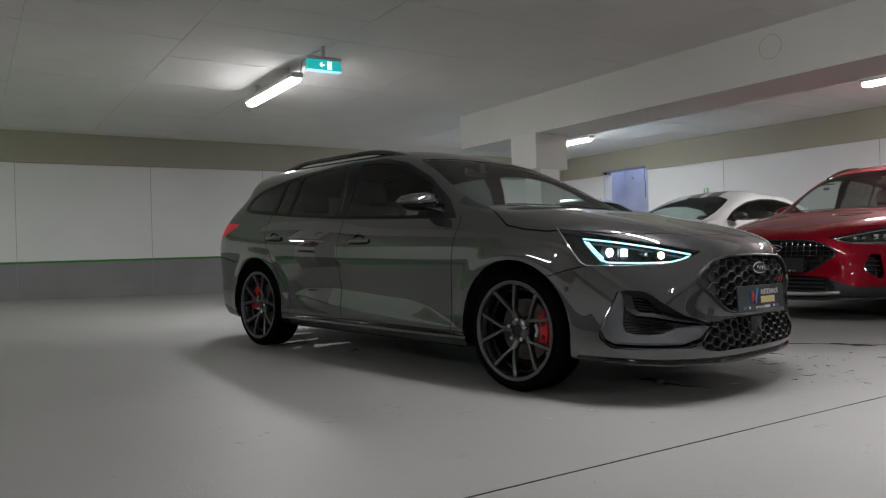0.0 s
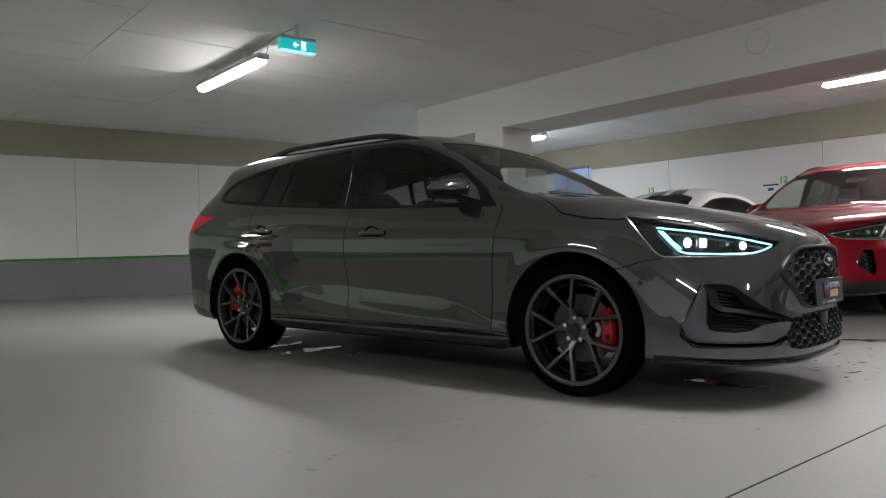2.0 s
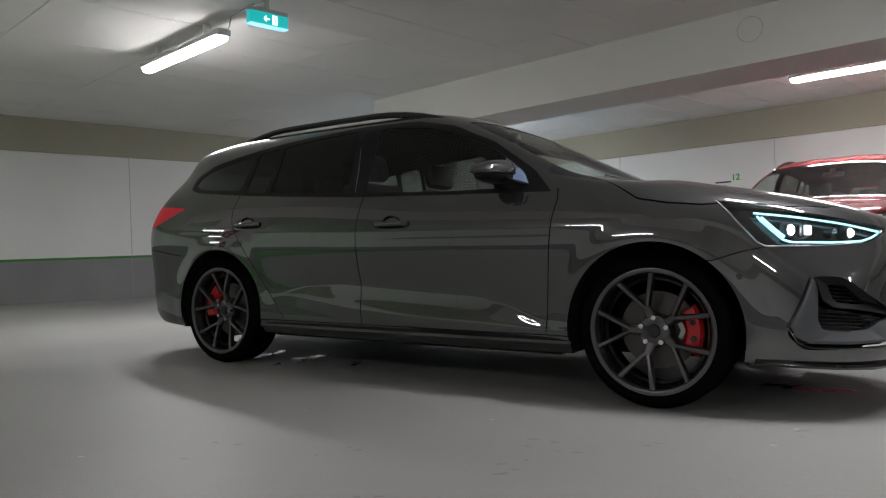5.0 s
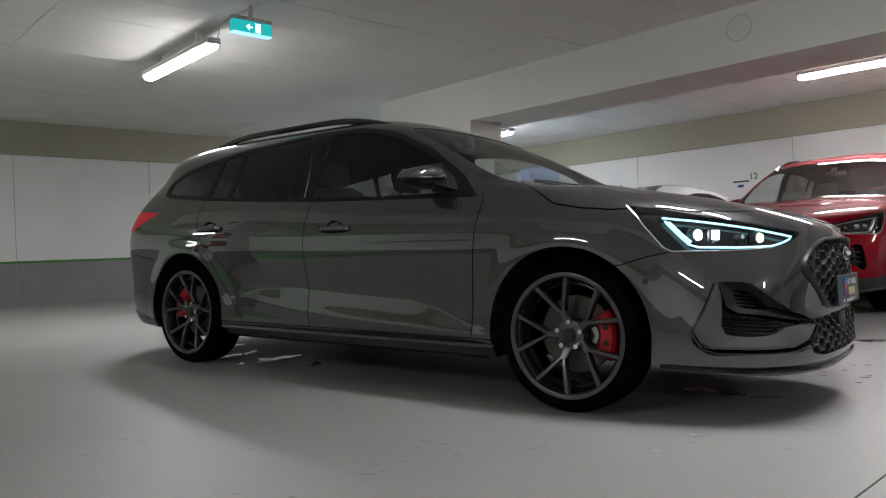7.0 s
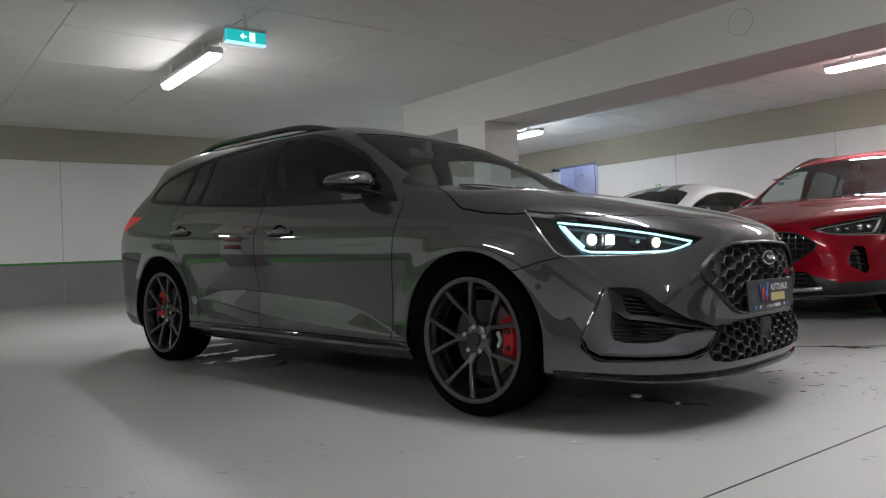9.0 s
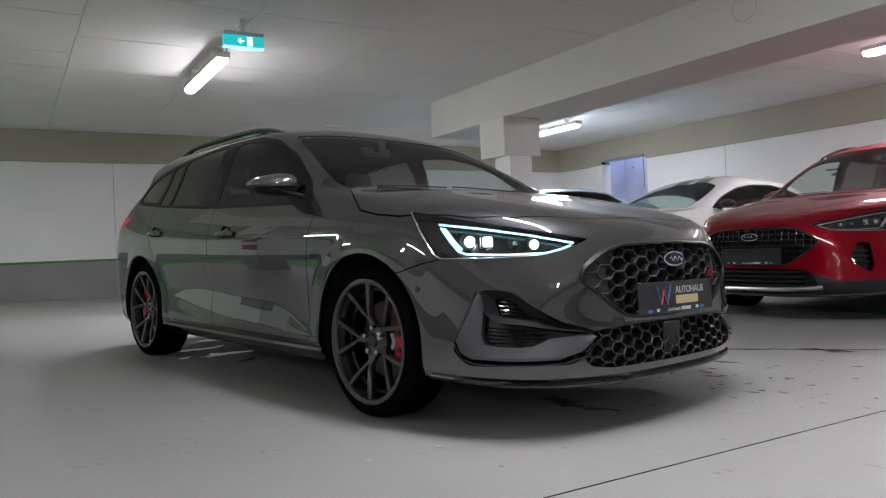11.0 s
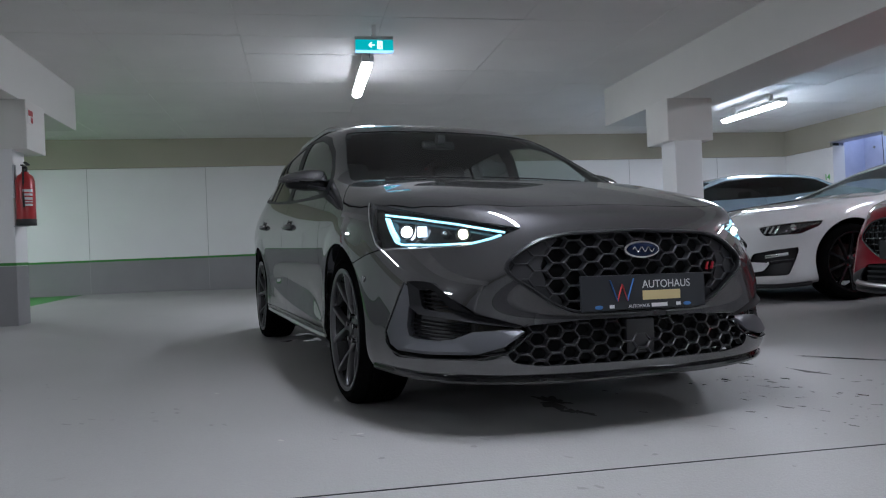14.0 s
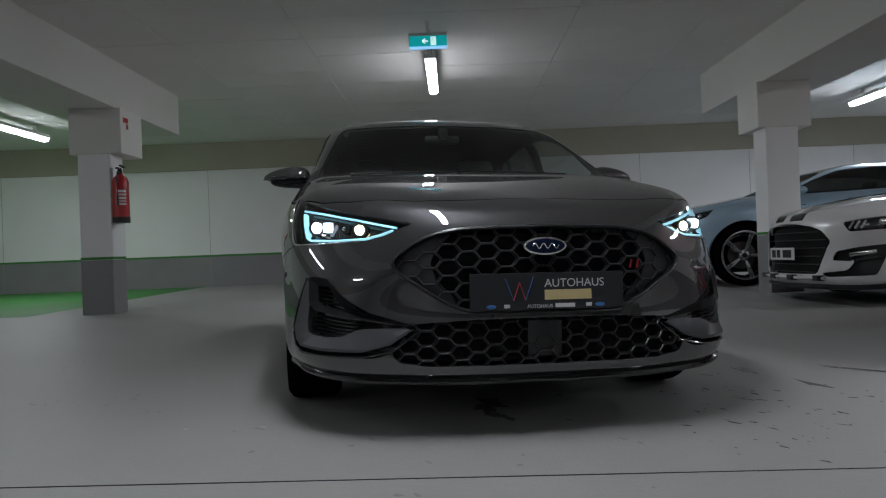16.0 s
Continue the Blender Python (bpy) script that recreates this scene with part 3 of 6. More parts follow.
class Skin:
    """Looks up the body's surface."""

    def __init__(self, grid):
        self.flat = grid.reshape(-1, 3)
        gu, gv = np.gradient(grid, axis=1), np.gradient(grid, axis=0)
        n = np.cross(gu, gv)
        n /= np.maximum(np.linalg.norm(n, axis=2, keepdims=True), 1e-9)
        self.n = n.reshape(-1, 3)
        if self.n[np.argmax(self.flat[:, 1])][1] < 0:
            self.n = -self.n

    def at(self, view, a, b, test=None, out=0.0):
        """The point on the skin that shows at (a, b) in a view, moved out along the normal."""
        sel = np.arange(len(self.flat)) if test is None else np.nonzero(test(self.flat))[0]
        q = view(self.flat[sel])
        d = ((q - (a, b)) ** 2).sum(1)
        k = sel[np.argsort(d)[:14]]
        A = np.c_[np.ones(len(k)), view(self.flat[k]) - (a, b)]
        w = 1 / (((view(self.flat[k]) - (a, b)) ** 2).sum(1) + 2e-4)
        sol = np.linalg.lstsq(A * w[:, None], self.flat[k] * w[:, None], rcond=None)[0][0]
        n = self.n[k[:4]].mean(0)
        n /= np.linalg.norm(n)
        return Vector(sol + n * out)

    def normal(self, p):
        k = np.argsort(((self.flat - np.array(p)) ** 2).sum(1))[:4]
        n = self.n[k].mean(0)
        return Vector(n / np.linalg.norm(n))


def split_skin(bm, sort):
    """Groups the faces by the name that sort gives to their centres."""
    names = sort(np.array([f.calc_center_median() for f in bm.faces]))
    groups = {}
    for f, n in zip(bm.faces, names):
        groups.setdefault(n, []).append(f)
    return groups


def sheet(faces, sides=(1,), rim=0.010, skin=None, sink=0.0):
    """A new mesh from faces of the half body, with its border turned in. sides: 1 the left half as built, -1 its mirror."""
    bm = bmesh.new()
    for s in sides:
        seen = {}
        for f in faces:
            vs = []
            for v in f.verts:
                if v not in seen:
                    co = v.co.copy()
                    if sink:
                        co -= v.normal * sink
                    co.y *= s
                    seen[v] = bm.verts.new(co)
                vs.append(seen[v])
            try:
                bm.faces.new(vs if s > 0 else vs[::-1])
            except ValueError:
                pass
    bmesh.ops.remove_doubles(bm, verts=bm.verts[:], dist=3e-5)
    bm.normal_update()
    if rim:
        edge = [e for e in bm.edges if e.is_boundary and not all(abs(v.co.y) < 1e-4 for v in e.verts)]
        made = bmesh.ops.extrude_edge_only(bm, edges=edge)["geom"]
        old = {v: v.normal.copy() for e in edge for v in e.verts}
        for v in made:
            if isinstance(v, bmesh.types.BMVert):
                src = min(((o.other_vert(v)) for o in v.link_edges if o.other_vert(v) in old), key=lambda w: (w.co - v.co).length, default=None)
                if src:
                    v.co -= old[src] * rim
    return bm


def panel(name, bm, material, parent, label=""):
    """A body panel, shaded smooth with crisp borders."""
    me = bpy.data.meshes.new(name)
    bm.to_mesh(me)
    bm.free()
    me.materials.append(material)
    me.polygons.foreach_set("use_smooth", [True] * len(me.polygons))
    me.update()
    me.set_sharp_from_angle(angle=radians(28))
    ob = new(name, me)
    ob.parent = parent
    return tagged(ob, label)
# ---- car materials ----
def car_paint(name, colour, flake=0.35, rough=0.3, coat=1.0, shine=1.9):
    """Metallic lacquer: fine flake under a clear coat."""
    m = mat(name, colour, rough, flake)
    b = m.node_tree.nodes["Principled BSDF"]
    b.inputs["Coat Weight"].default_value = coat
    b.inputs["Coat Roughness"].default_value = 0.012
    b.inputs["Coat IOR"].default_value = shine
    b.inputs["Specular IOR Level"].default_value = 0.0
    n = noise_of(m, 900, 2)
    r = ramp(m, n, "Fac", [(0.3, tuple(c * 0.8 for c in colour)), (0.7, tuple(min(1, c * 1.25) for c in colour))])
    join(m, r, "Color", b, "Base Color")
    return m


GREY_PAINT = car_paint("dark_grey_lacquer", (0.041, 0.040, 0.043), 0.7, 0.42, shine=2.1)
SATIN_GREY = mat("satin_grey_trim", (0.095, 0.097, 0.107), 0.40, 0.35)
RED_PAINT = car_paint("ruby_red_lacquer", (0.23, 0.002, 0.011), 0.35, 0.45, shine=1.36)
WHITE_PAINT = car_paint("white_lacquer", (0.70, 0.70, 0.70), 0.0, 0.35, shine=1.6)
BLUE_PAINT = car_paint("steel_blue_lacquer", (0.33, 0.45, 0.55), 0.25, 0.35, shine=1.6)
GLOSS_BLACK = mat("gloss_black", (0.008, 0.008, 0.009), 0.08, 0.0, Coat_Weight=0.6)
GRILLE_GREY = mat("grille_grey", (0.034, 0.034, 0.037), 0.55, 0.1)
TRIM_BLACK = mat("trim_black", (0.008, 0.008, 0.009), 0.42, 0.0, Specular_IOR_Level=0.25)
FIN_BLACK = mat("fin_black", (0.010, 0.010, 0.011), 0.6, 0.0, Specular_IOR_Level=0.15)
SATIN_BLACK = mat("satin_black", (0.014, 0.014, 0.015), 0.36)
GAP_BLACK = mat("gap_black", (0.003, 0.003, 0.003), 0.9)
CHROME = mat("chrome", (0.75, 0.75, 0.76), 0.1, 1.0)
SILVER = mat("satin_silver", (0.50, 0.50, 0.50), 0.3, 0.9)
RUBBER = mottled("tyre_rubber", (0.0035, 0.0035, 0.0035), (0.006, 0.006, 0.006), 9, 0.7, 220, 0.3, 0.0006, Specular_IOR_Level=0.0)
ALLOY = mat("grey_alloy", (0.125, 0.122, 0.128), 0.28, 0.9)
ALLOY_BLACK = mat("black_alloy", (0.012, 0.012, 0.013), 0.25, 0.3)
ALLOY_BRIGHT = mat("bright_alloy", (0.55, 0.55, 0.56), 0.25, 0.9)
DISC = mat("brake_disc", (0.10, 0.09, 0.082), 0.45, 0.9)
CARRIER = mat("pad_carrier_grey", (0.40, 0.40, 0.39), 0.45, 0.3)
CALIPER = mat("red_caliper", (0.50, 0.012, 0.02), 0.3)
CLEAR_GLASS = glass("clear_glass", (0.84, 0.92, 0.89), 0.92, 0.55)
SIDE_GLASS = glass("side_glass", (0.86, 0.92, 0.90), 0.86)
DARK_GLASS = glass("privacy_glass", (0.55, 0.6, 0.58), 0.30)
TINTED_SCREEN = glass("tinted_screen", (0.70, 0.86, 0.80), 0.74, 0.22)
LENS_GLASS = glass("lamp_lens", (1, 1, 1), 0.97)
LED_WHITE = glow("daytime_led", (0.40, 0.84, 1.0), 1.4)
LED_BEAM = glow("main_beam_led", (0.85, 0.95, 1.0), 30.0)
LED_WARM = glow("warm_beam_led", (1.0, 0.97, 0.62), 16.0)
LED_DIM = glow("side_led", (0.75, 0.88, 1.0), 4.0)
TAIL_RED = glow("tail_red", (0.45, 0.005, 0.02), 0.3)
SEAT = mottled("seat_cloth", (0.02, 0.02, 0.022), (0.03, 0.03, 0.032), 20, 0.8, 200, 0.3, 0.001)
BADGE_BLUE = mat("badge_blue", (0.006, 0.013, 0.045), 0.25, 0.3)
BADGE_RED = mat("badge_red", (0.30, 0.015, 0.025), 0.3)
BOARD = mat("plate_board", (0.022, 0.024, 0.028), 0.35)
GOLD = mat("gold_print", (0.62, 0.50, 0.25), 0.5)
PALE = mat("pale_print", (0.65, 0.65, 0.65), 0.5)
BLUE_PRINT = mat("blue_print", (0.05, 0.16, 0.42), 0.5)
RED_PRINT = mat("red_print", (0.55, 0.06, 0.06), 0.5)


def build_wheel(car, at, spokes, alloy, caliper=None, tyre_r=0.323, rim_r=0.262, width=0.225, nuts=5, hide_inside=True):
    """A wheel with its axle along y, outer face towards -y. at: its pose in the car."""
    w = new("wheel")
    w.parent = car
    w.matrix_local = at
    half = width / 2
    bm = bmesh.new()
    k = tyre_r
    prof = [(rim_r - 0.012, half - 0.022), (rim_r + 0.006, half - 0.006), (rim_r + 0.03, half), (k - 0.022, half - 0.006), (k - 0.007, half - 0.018), (k, half - 0.04)]
    grooves = []
    for c in (0.06, 0.02, -0.02, -0.06):
        grooves += [(k, c + 0.006), (k - 0.007, c + 0.004), (k - 0.007, c - 0.004), (k, c - 0.006)]
    prof = prof + grooves + [(r, -h) for r, h in reversed(prof)]
    lathe(bm, prof, 72, "Y")
    part("tyre", bm, RUBBER, w, "black low-profile tyre", smooth=True)
    bm = bmesh.new()
    r = rim_r
    lathe(bm, [(r - 0.021, half - 0.012), (r - 0.033, half - 0.03), (r - 0.036, -half + 0.052), (r - 0.026, -half + 0.034), (r - 0.019, -half + 0.024)], 72, "Y")
    part("barrel", bm, ALLOY_BLACK, w, "dark inner barrel of the rim", smooth=True)
    bm = bmesh.new()
    lathe(bm, [(r, half - 0.012), (r + 0.002, -half + 0.010), (r + 0.004, -half + 0.002), (r - 0.003, -half + 0.0005), (r - 0.014, -half + 0.004), (r - 0.0185, -half + 0.012), (r - 0.0195, -half + 0.026)], 72, "Y")
    hub = [(0.001, -half + 0.040), (0.026, -half + 0.040), (0.034, -half + 0.047), (0.062, -half + 0.053), (0.068, -half + 0.062), (0.064, -half + 0.09)]
    y_in, y_out = -half + 0.052, -half + 0.010
    for a0, a1, w0, w1, r0, r1 in spokes:
        # a tapering bar from the hub to the rim, domed outwards
        rows = []
        for t in (0.0, 0.25, 0.5, 0.75, 1.0):
            # straight from its start to its end, both given in polar form
            ra, rb = r0 * r, r1 * r - 0.016
            sx = ra * math.cos(radians(a0)) * (1 - t) + rb * math.cos(radians(a1)) * t
            sz = ra * math.sin(radians(a0)) * (1 - t) + rb * math.sin(radians(a1)) * t
            rad, ang = math.hypot(sx, sz), math.atan2(sz, sx)
            wd = w0 + (w1 - w0) * t
            tt = (rad - 0.055) / (r - 0.071)
            yy = y_in + (y_out - y_in) * tt - 0.006 * math.sin(math.pi * min(max(tt, 0), 1))
            c, s = math.cos(ang), math.sin(ang)
            mid = Vector((c * rad, 0, s * rad))
            tan = Vector((-s, 0, c))
            rows.append([bm.verts.new(mid + tan * o + Vector((0, yy + d, 0))) for o, d in ((-wd, 0.030), (-wd, 0.006), (-wd * 0.62, 0), (wd * 0.62, 0), (wd, 0.006), (wd, 0.030))])
        for p, q in zip(rows, rows[1:]):
            for i in range(6):
                bm.faces.new((p[i], p[(i + 1) % 6], q[(i + 1) % 6], q[i]))
    lathe(bm, [(r - 0.036, -half + 0.075), (r - 0.046, -half + 0.072), (r - 0.050, -half + 0.080), (r - 0.036, -half + 0.088)], 72, "Y")
    part("rim", bm, alloy, w, "forked-spoke alloy rim", smooth=True)
    bm = bmesh.new()
    lathe(bm, hub, 40, "Y")
    part("hub", bm, alloy, w, "hub face in the rim's colour", smooth=True)
    for i in range(nuts):
        a = 2 * math.pi * i / nuts + 0.3
        bm = bmesh.new()
        tube(bm, (0.056 * math.cos(a), -half + 0.052, 0.056 * math.sin(a)), (0.056 * math.cos(a), -half + 0.030, 0.056 * math.sin(a)), 0.0125, 12, 0.0105)
        part("wheel_nut", bm, CHROME, w, "chrome wheel nut")
    bm = bmesh.new()
    lathe(bm, [(0.001, -half + 0.033), (0.024, -half + 0.033), (0.029, -half + 0.040), (0.029, -half + 0.050)], 32, "Y")
    part("centre_cap", bm, SATIN_BLACK, w, "dark centre cap", smooth=True)
    bm = bmesh.new()
    lathe(bm, [(0.06, 0.012), (0.06, -0.012), (0.165, -0.012), (0.165, 0.012)], 56, "Y", (0, 0.01, 0))
    lathe(bm, [(0.001, -0.03), (0.066, -0.03), (0.07, -0.005)], 40, "Y", (0, 0.005, 0))
    part("brake_disc", bm, DISC, w, "steel brake disc", smooth=True)
    if caliper:
        span, mid = caliper
        bm = bmesh.new()
        rows = []
        for i in range(9):
            a = radians(mid - span / 2 + span * i / 8)
            e = 1.0 if 0 < i < 8 else 0.82
            rows.append([bm.verts.new((rr * math.cos(a), yy, rr * math.sin(a))) for rr, yy in ((0.118, -0.028 * e), (0.135, -0.050 * e), (0.185, -0.052 * e), (0.197, -0.035), (0.197, 0.04), (0.118, 0.04))])
        for p, q in zip(rows, rows[1:]):
            for i in range(6):
                bm.faces.new((p[i], p[(i + 1) % 6], q[(i + 1) % 6], q[i]))
        bm.faces.new(rows[0])
        bm.faces.new(rows[-1][::-1])
        part("caliper", bm, CALIPER, w, "red brake caliper", smooth=True)
        a = radians(mid)
        bm = bmesh.new()
        arc = [radians(mid - 17 + 34 * i / 8) for i in range(9)]
        sweep(bm, [((.116 - .010 * abs(i - 4) / 4) * math.cos(q), -.046, (.116 - .010 * abs(i - 4) / 4) * math.sin(q)) for i, q in enumerate(arc)], .022, .016, up=(0, 1, 0))
        part("pad_carrier", bm, CARRIER, w, "pale grey pad carrier", smooth=True)
        for o in (-12, 12):
            bm = bmesh.new()
            c = Vector((0.160 * math.cos(radians(mid + o)), -.050, 0.160 * math.sin(radians(mid + o))))
            tube(bm, c, c + Vector((0, -.006, 0)), .012, 16)
            part("caliper_plug", bm, BLACK, w, "black piston plug")
    return w


# five forked spokes: a short stem that splits into two slim legs
V_SPOKES = [(72 * i + 108, 72 * i + 108, 0.021, 0.015, 0.2, 0.46) for i in range(5)] + [(72 * i + d * 3.5 + 108, 72 * i + d * 18 + 108, 0.0095, 0.0125, 0.40, 1.0) for i in range(5) for d in (-1, 1)]


def build_seat(car, x, y):
    s = new("seat")
    s.parent = car
    s.matrix_local = pose(x, y, 0.0)
    bm = bmesh.new()
    solid(bm, (-0.26, -0.25, 0.36), (0.28, 0.25, 0.54), 0.06)
    part("cushion", bm, SEAT, s, smooth=True)
    bm = bmesh.new()
    solid(bm, (-0.07, -0.25, 0.0), (0.07, 0.25, 0.62), 0.06, Matrix.Translation((-0.22, 0, 0.50)) @ pose(0, 0, 0, 0, -18))
    part("backrest", bm, SEAT, s, smooth=True)
    bm = bmesh.new()
    solid(bm, (-0.05, -0.13, 0.63), (0.05, 0.13, 0.80), 0.045, Matrix.Translation((-0.22, 0, 0.50)) @ pose(0, 0, 0, 0, -15))
    part("headrest", bm, SEAT, s, smooth=True)


def build_cabin(car, wheel_y=0.36, rows=((-0.15, 0.37), (-0.15, -0.37)), dash=(0.35, 0.98), bench=-1.0, half=0.72):
    """What shows through the glass: dashboard, steering wheel, seats, floor and mirror."""
    bm = bmesh.new()
    solid(bm, (-1.9, -half, 0.28), (1.0, half, 0.33), 0.01)
    solid(bm, (dash[0] - 0.05, -half, 0.55), (dash[0] + 0.55, half, dash[1] - 0.03), 0.07)
    part("dashboard", bm, SATIN_BLACK, car, "dark dashboard", smooth=True)
    bm = bmesh.new()
    ring = [(dash[0] - 0.10 + 0.07 * math.sin(a), wheel_y + 0.185 * math.cos(a), 0.90 + 0.17 * math.sin(a)) for a in [2 * math.pi * i / 36 for i in range(36)]]
    sweep(bm, ring, 0.03, 0.03, closed=True, up=(1, 0, 0.3))
    for a in (0, 180, 270):
        c, s = math.cos(radians(a)), math.sin(radians(a))
        sweep(bm, [(dash[0] - 0.09, wheel_y, 0.90), (dash[0] - 0.10 + 0.07 * s, wheel_y + 0.18 * c, 0.90 + 0.165 * s)], 0.04, 0.02)
    part("steering_wheel", bm, SATIN_BLACK, car, "black steering wheel", smooth=True)
    for x, y in rows:
        build_seat(car, x, y)
    bm = bmesh.new()
    solid(bm, (bench - 0.1, -0.62, 0.4), (bench + 0.42, 0.62, 0.56), 0.06)
    solid(bm, (-0.08, -0.62, 0.0), (0.06, 0.62, 0.56), 0.06, Matrix.Translation((bench - 0.08, 0, 0.52)) @ pose(0, 0, 0, 0, -18))
    for y in (-0.42, 0, 0.42):
        solid(bm, (-0.05, y - 0.13, 0.56), (0.04, y + 0.13, 0.70), 0.04, Matrix.Translation((bench - 0.08, 0, 0.52)) @ pose(0, 0, 0, 0, -14))
    part("rear_bench", bm, SEAT, car, "dark rear bench", smooth=True)


def oval(bm, at, w, h, depth, bulge=0.006, sides=40, turn=None):
    """A domed oval plate facing +x at a place in the car."""
    rings = []
    for k, d in ((1.0, -depth), (1.0, 0.0), (0.85, bulge * 0.6), (0.5, bulge * 0.95)):
        rings.append([bm.verts.new(Vector(at) + (turn or Matrix()).to_3x3() @ Vector((d, w / 2 * k * math.cos(a), h / 2 * k * math.sin(a)))) for a in [2 * math.pi * i / sides for i in range(sides)]])
    for a, b in zip(rings, rings[1:]):
        for i in range(sides):
            bm.faces.new((a[i], a[(i + 1) % sides], b[(i + 1) % sides], b[i]))
    bm.faces.new(rings[-1])
    return bm


def hex_lattice(skin, outline, wide, high, bar, deep, out, test, shift=0.0):
    """A honeycomb of bars inside an outline in the front view, laid on the skin, for both halves."""
    bm = bmesh.new()
    ys = np.array(outline)
    side_y = ys[:, 0].max()
    edges = set()
    corners = [(wide / 2, 0), (wide / 4, high / 2), (-wide / 4, high / 2), (-wide / 2, 0), (-wide / 4, -high / 2), (wide / 4, -high / 2)]
    for ci in range(-1, int(side_y / (0.75 * wide)) + 3):
        cy = ci * 0.75 * wide
        for ri in range(-2, int(1.0 / high)):
            cz = ys[:, 1].min() + shift + ri * high + (high / 2 if ci % 2 else 0)
            pts = [(round(cy + a, 4), round(cz + b, 4)) for a, b in corners]
            for p, q in zip(pts, pts[1:] + pts[:1]):
                edges.add((min(p, q), max(p, q)))
    cache = {}

    def place_of(p):
        if p not in cache:
            cache[p] = skin.at(front, max(p[0], 0.0), p[1], test, out)
        return cache[p]

    for p, q in sorted(edges):
        a, b = np.array(p), np.array(q)
        n = 8
        pts = np.array([a + (b - a) * i / n for i in range(n + 1)])
        ok = (inside(pts, outline) < 0.004) & (pts[:, 0] > -1e-3)
        if ok.sum() < 3:
            continue
        idx = np.nonzero(ok)[0]
        s, e = tuple(pts[idx[0]]), tuple(pts[idx[-1]])
        for sgn in (1, -1):
            P, Q = place_of(s).copy(), place_of(e).copy()
            if sgn < 0 and max(abs(P.y), abs(Q.y)) < 2e-3:
                continue
            P.y, Q.y = P.y * sgn, Q.y * sgn
            t = (Q - P).normalized()
            w = t.cross(Vector((1, 0, 0))).normalized() * (bar / 2)
            ring = []
            for c, o in ((P, -0.3), (Q, 0.3)):
                c = c + t * bar * o
                ring.append([bm.verts.new(c + w * 1.25 + Vector((-deep, 0, 0))), bm.verts.new(c + w), bm.verts.new(c + w * 0.4 + Vector((0.003, 0, 0))), bm.verts.new(c - w * 0.4 + Vector((0.003, 0, 0))), bm.verts.new(c - w), bm.verts.new(c - w * 1.25 + Vector((-deep, 0, 0)))])
            for i in range(6):
                bm.faces.new((ring[0][i], ring[0][(i + 1) % 6], ring[1][(i + 1) % 6], ring[1][i]))
    return bm


def mirrored(bm, s):
    if s < 0:
        for v in bm.verts:
            v.co.y = -v.co.y
        bmesh.ops.reverse_faces(bm, faces=bm.faces[:])
    return bm
# ---- the estate car and its crossover sister ----
# feature lines from the nose's middle (y = 0) round the side to the tail's middle
EDGE_LOW = [(2.235, 0, .195), (2.225, .30, .195), (2.165, .56, .20), (2.03, .745, .205), (1.80, .845, .215), (1.60, .862, .22), (1.35, .865, .22), (.98, .855, .22), (.30, .85, .22), (-.22, .85, .22), (-.80, .85, .22), (-1.35, .86, .215), (-1.75, .85, .21), (-2.10, .76, .225), (-2.25, .5, .235), (-2.29, 0, .235)]
EDGE_SILL = [(2.275, 0, .27), (2.262, .30, .27), (2.205, .57, .275), (2.065, .765, .28), (1.82, .870, .285), (1.60, .890, .29), (1.35, .897, .29), (.98, .893, .29), (.30, .893, .29), (-.22, .893, .29), (-.80, .893, .29), (-1.35, .893, .28), (-1.75, .88, .285), (-2.13, .79, .31), (-2.30, .5, .32), (-2.34, 0, .32)]
EDGE_CREASE = [(2.245, 0, .41), (2.235, .30, .41), (2.185, .57, .41), (2.05, .765, .41), (1.81, .872, .41), (1.60, .896, .41), (1.35, .902, .41), (.98, .889, .385), (.30, .880, .41), (-.22, .880, .435), (-.80, .886, .455), (-1.35, .898, .46), (-1.75, .885, .48), (-2.14, .80, .50), (-2.32, .5, .52), (-2.36, 0, .52)]
EDGE_WAIST = [(2.262, 0, .56), (2.248, .30, .56), (2.175, .57, .56), (2.025, .750, .56), (1.80, .866, .565), (1.60, .900, .575), (1.35, .911, .59), (.98, .904, .595), (.30, .902, .60), (-.22, .901, .605), (-.80, .902, .62), (-1.35, .906, .63), (-1.75, .885, .66), (-2.16, .805, .68), (-2.34, .5, .70), (-2.38, 0, .70)]
EDGE_CHARACTER = [(2.262, 0, .665), (2.243, .30, .668), (2.150, .54, .685), (1.975, .725, .705), (1.755, .850, .725), (1.58, .893, .745), (1.35, .911, .775), (.98, .909, .775), (.30, .909, .772), (-.22, .909, .778), (-.80, .909, .795), (-1.35, .908, .815), (-1.76, .884, .84), (-2.16, .80, .86), (-2.33, .5, .88), (-2.37, 0, .89)]
EDGE_BELT = [(2.240, 0, .738), (2.205, .30, .752), (2.095, .54, .785), (1.905, .71, .822), (1.69, .812, .852), (1.55, .842, .868), (1.35, .855, .895), (.95, .852, .945), (.30, .852, .962), (-.22, .853, .982), (-.80, .851, 1.01), (-1.35, .835, 1.045), (-1.76, .792, 1.07), (-2.095, .715, 1.06), (-2.235, .47, 1.05), (-2.275, 0, 1.05)]
EDGE_MID = [(2.20, 0, .778), (2.162, .28, .792), (2.035, .49, .832), (1.845, .63, .872), (1.64, .70, .908), (1.51, .718, .928), (1.33, .738, .958), (.96, .785, 1.008), (.46, .755, 1.15), (-.22, .768, 1.195), (-.80, .760, 1.21), (-1.35, .740, 1.222), (-1.72, .688, 1.232), (-1.985, .605, 1.225), (-2.10, .42, 1.21), (-2.14, 0, 1.21)]
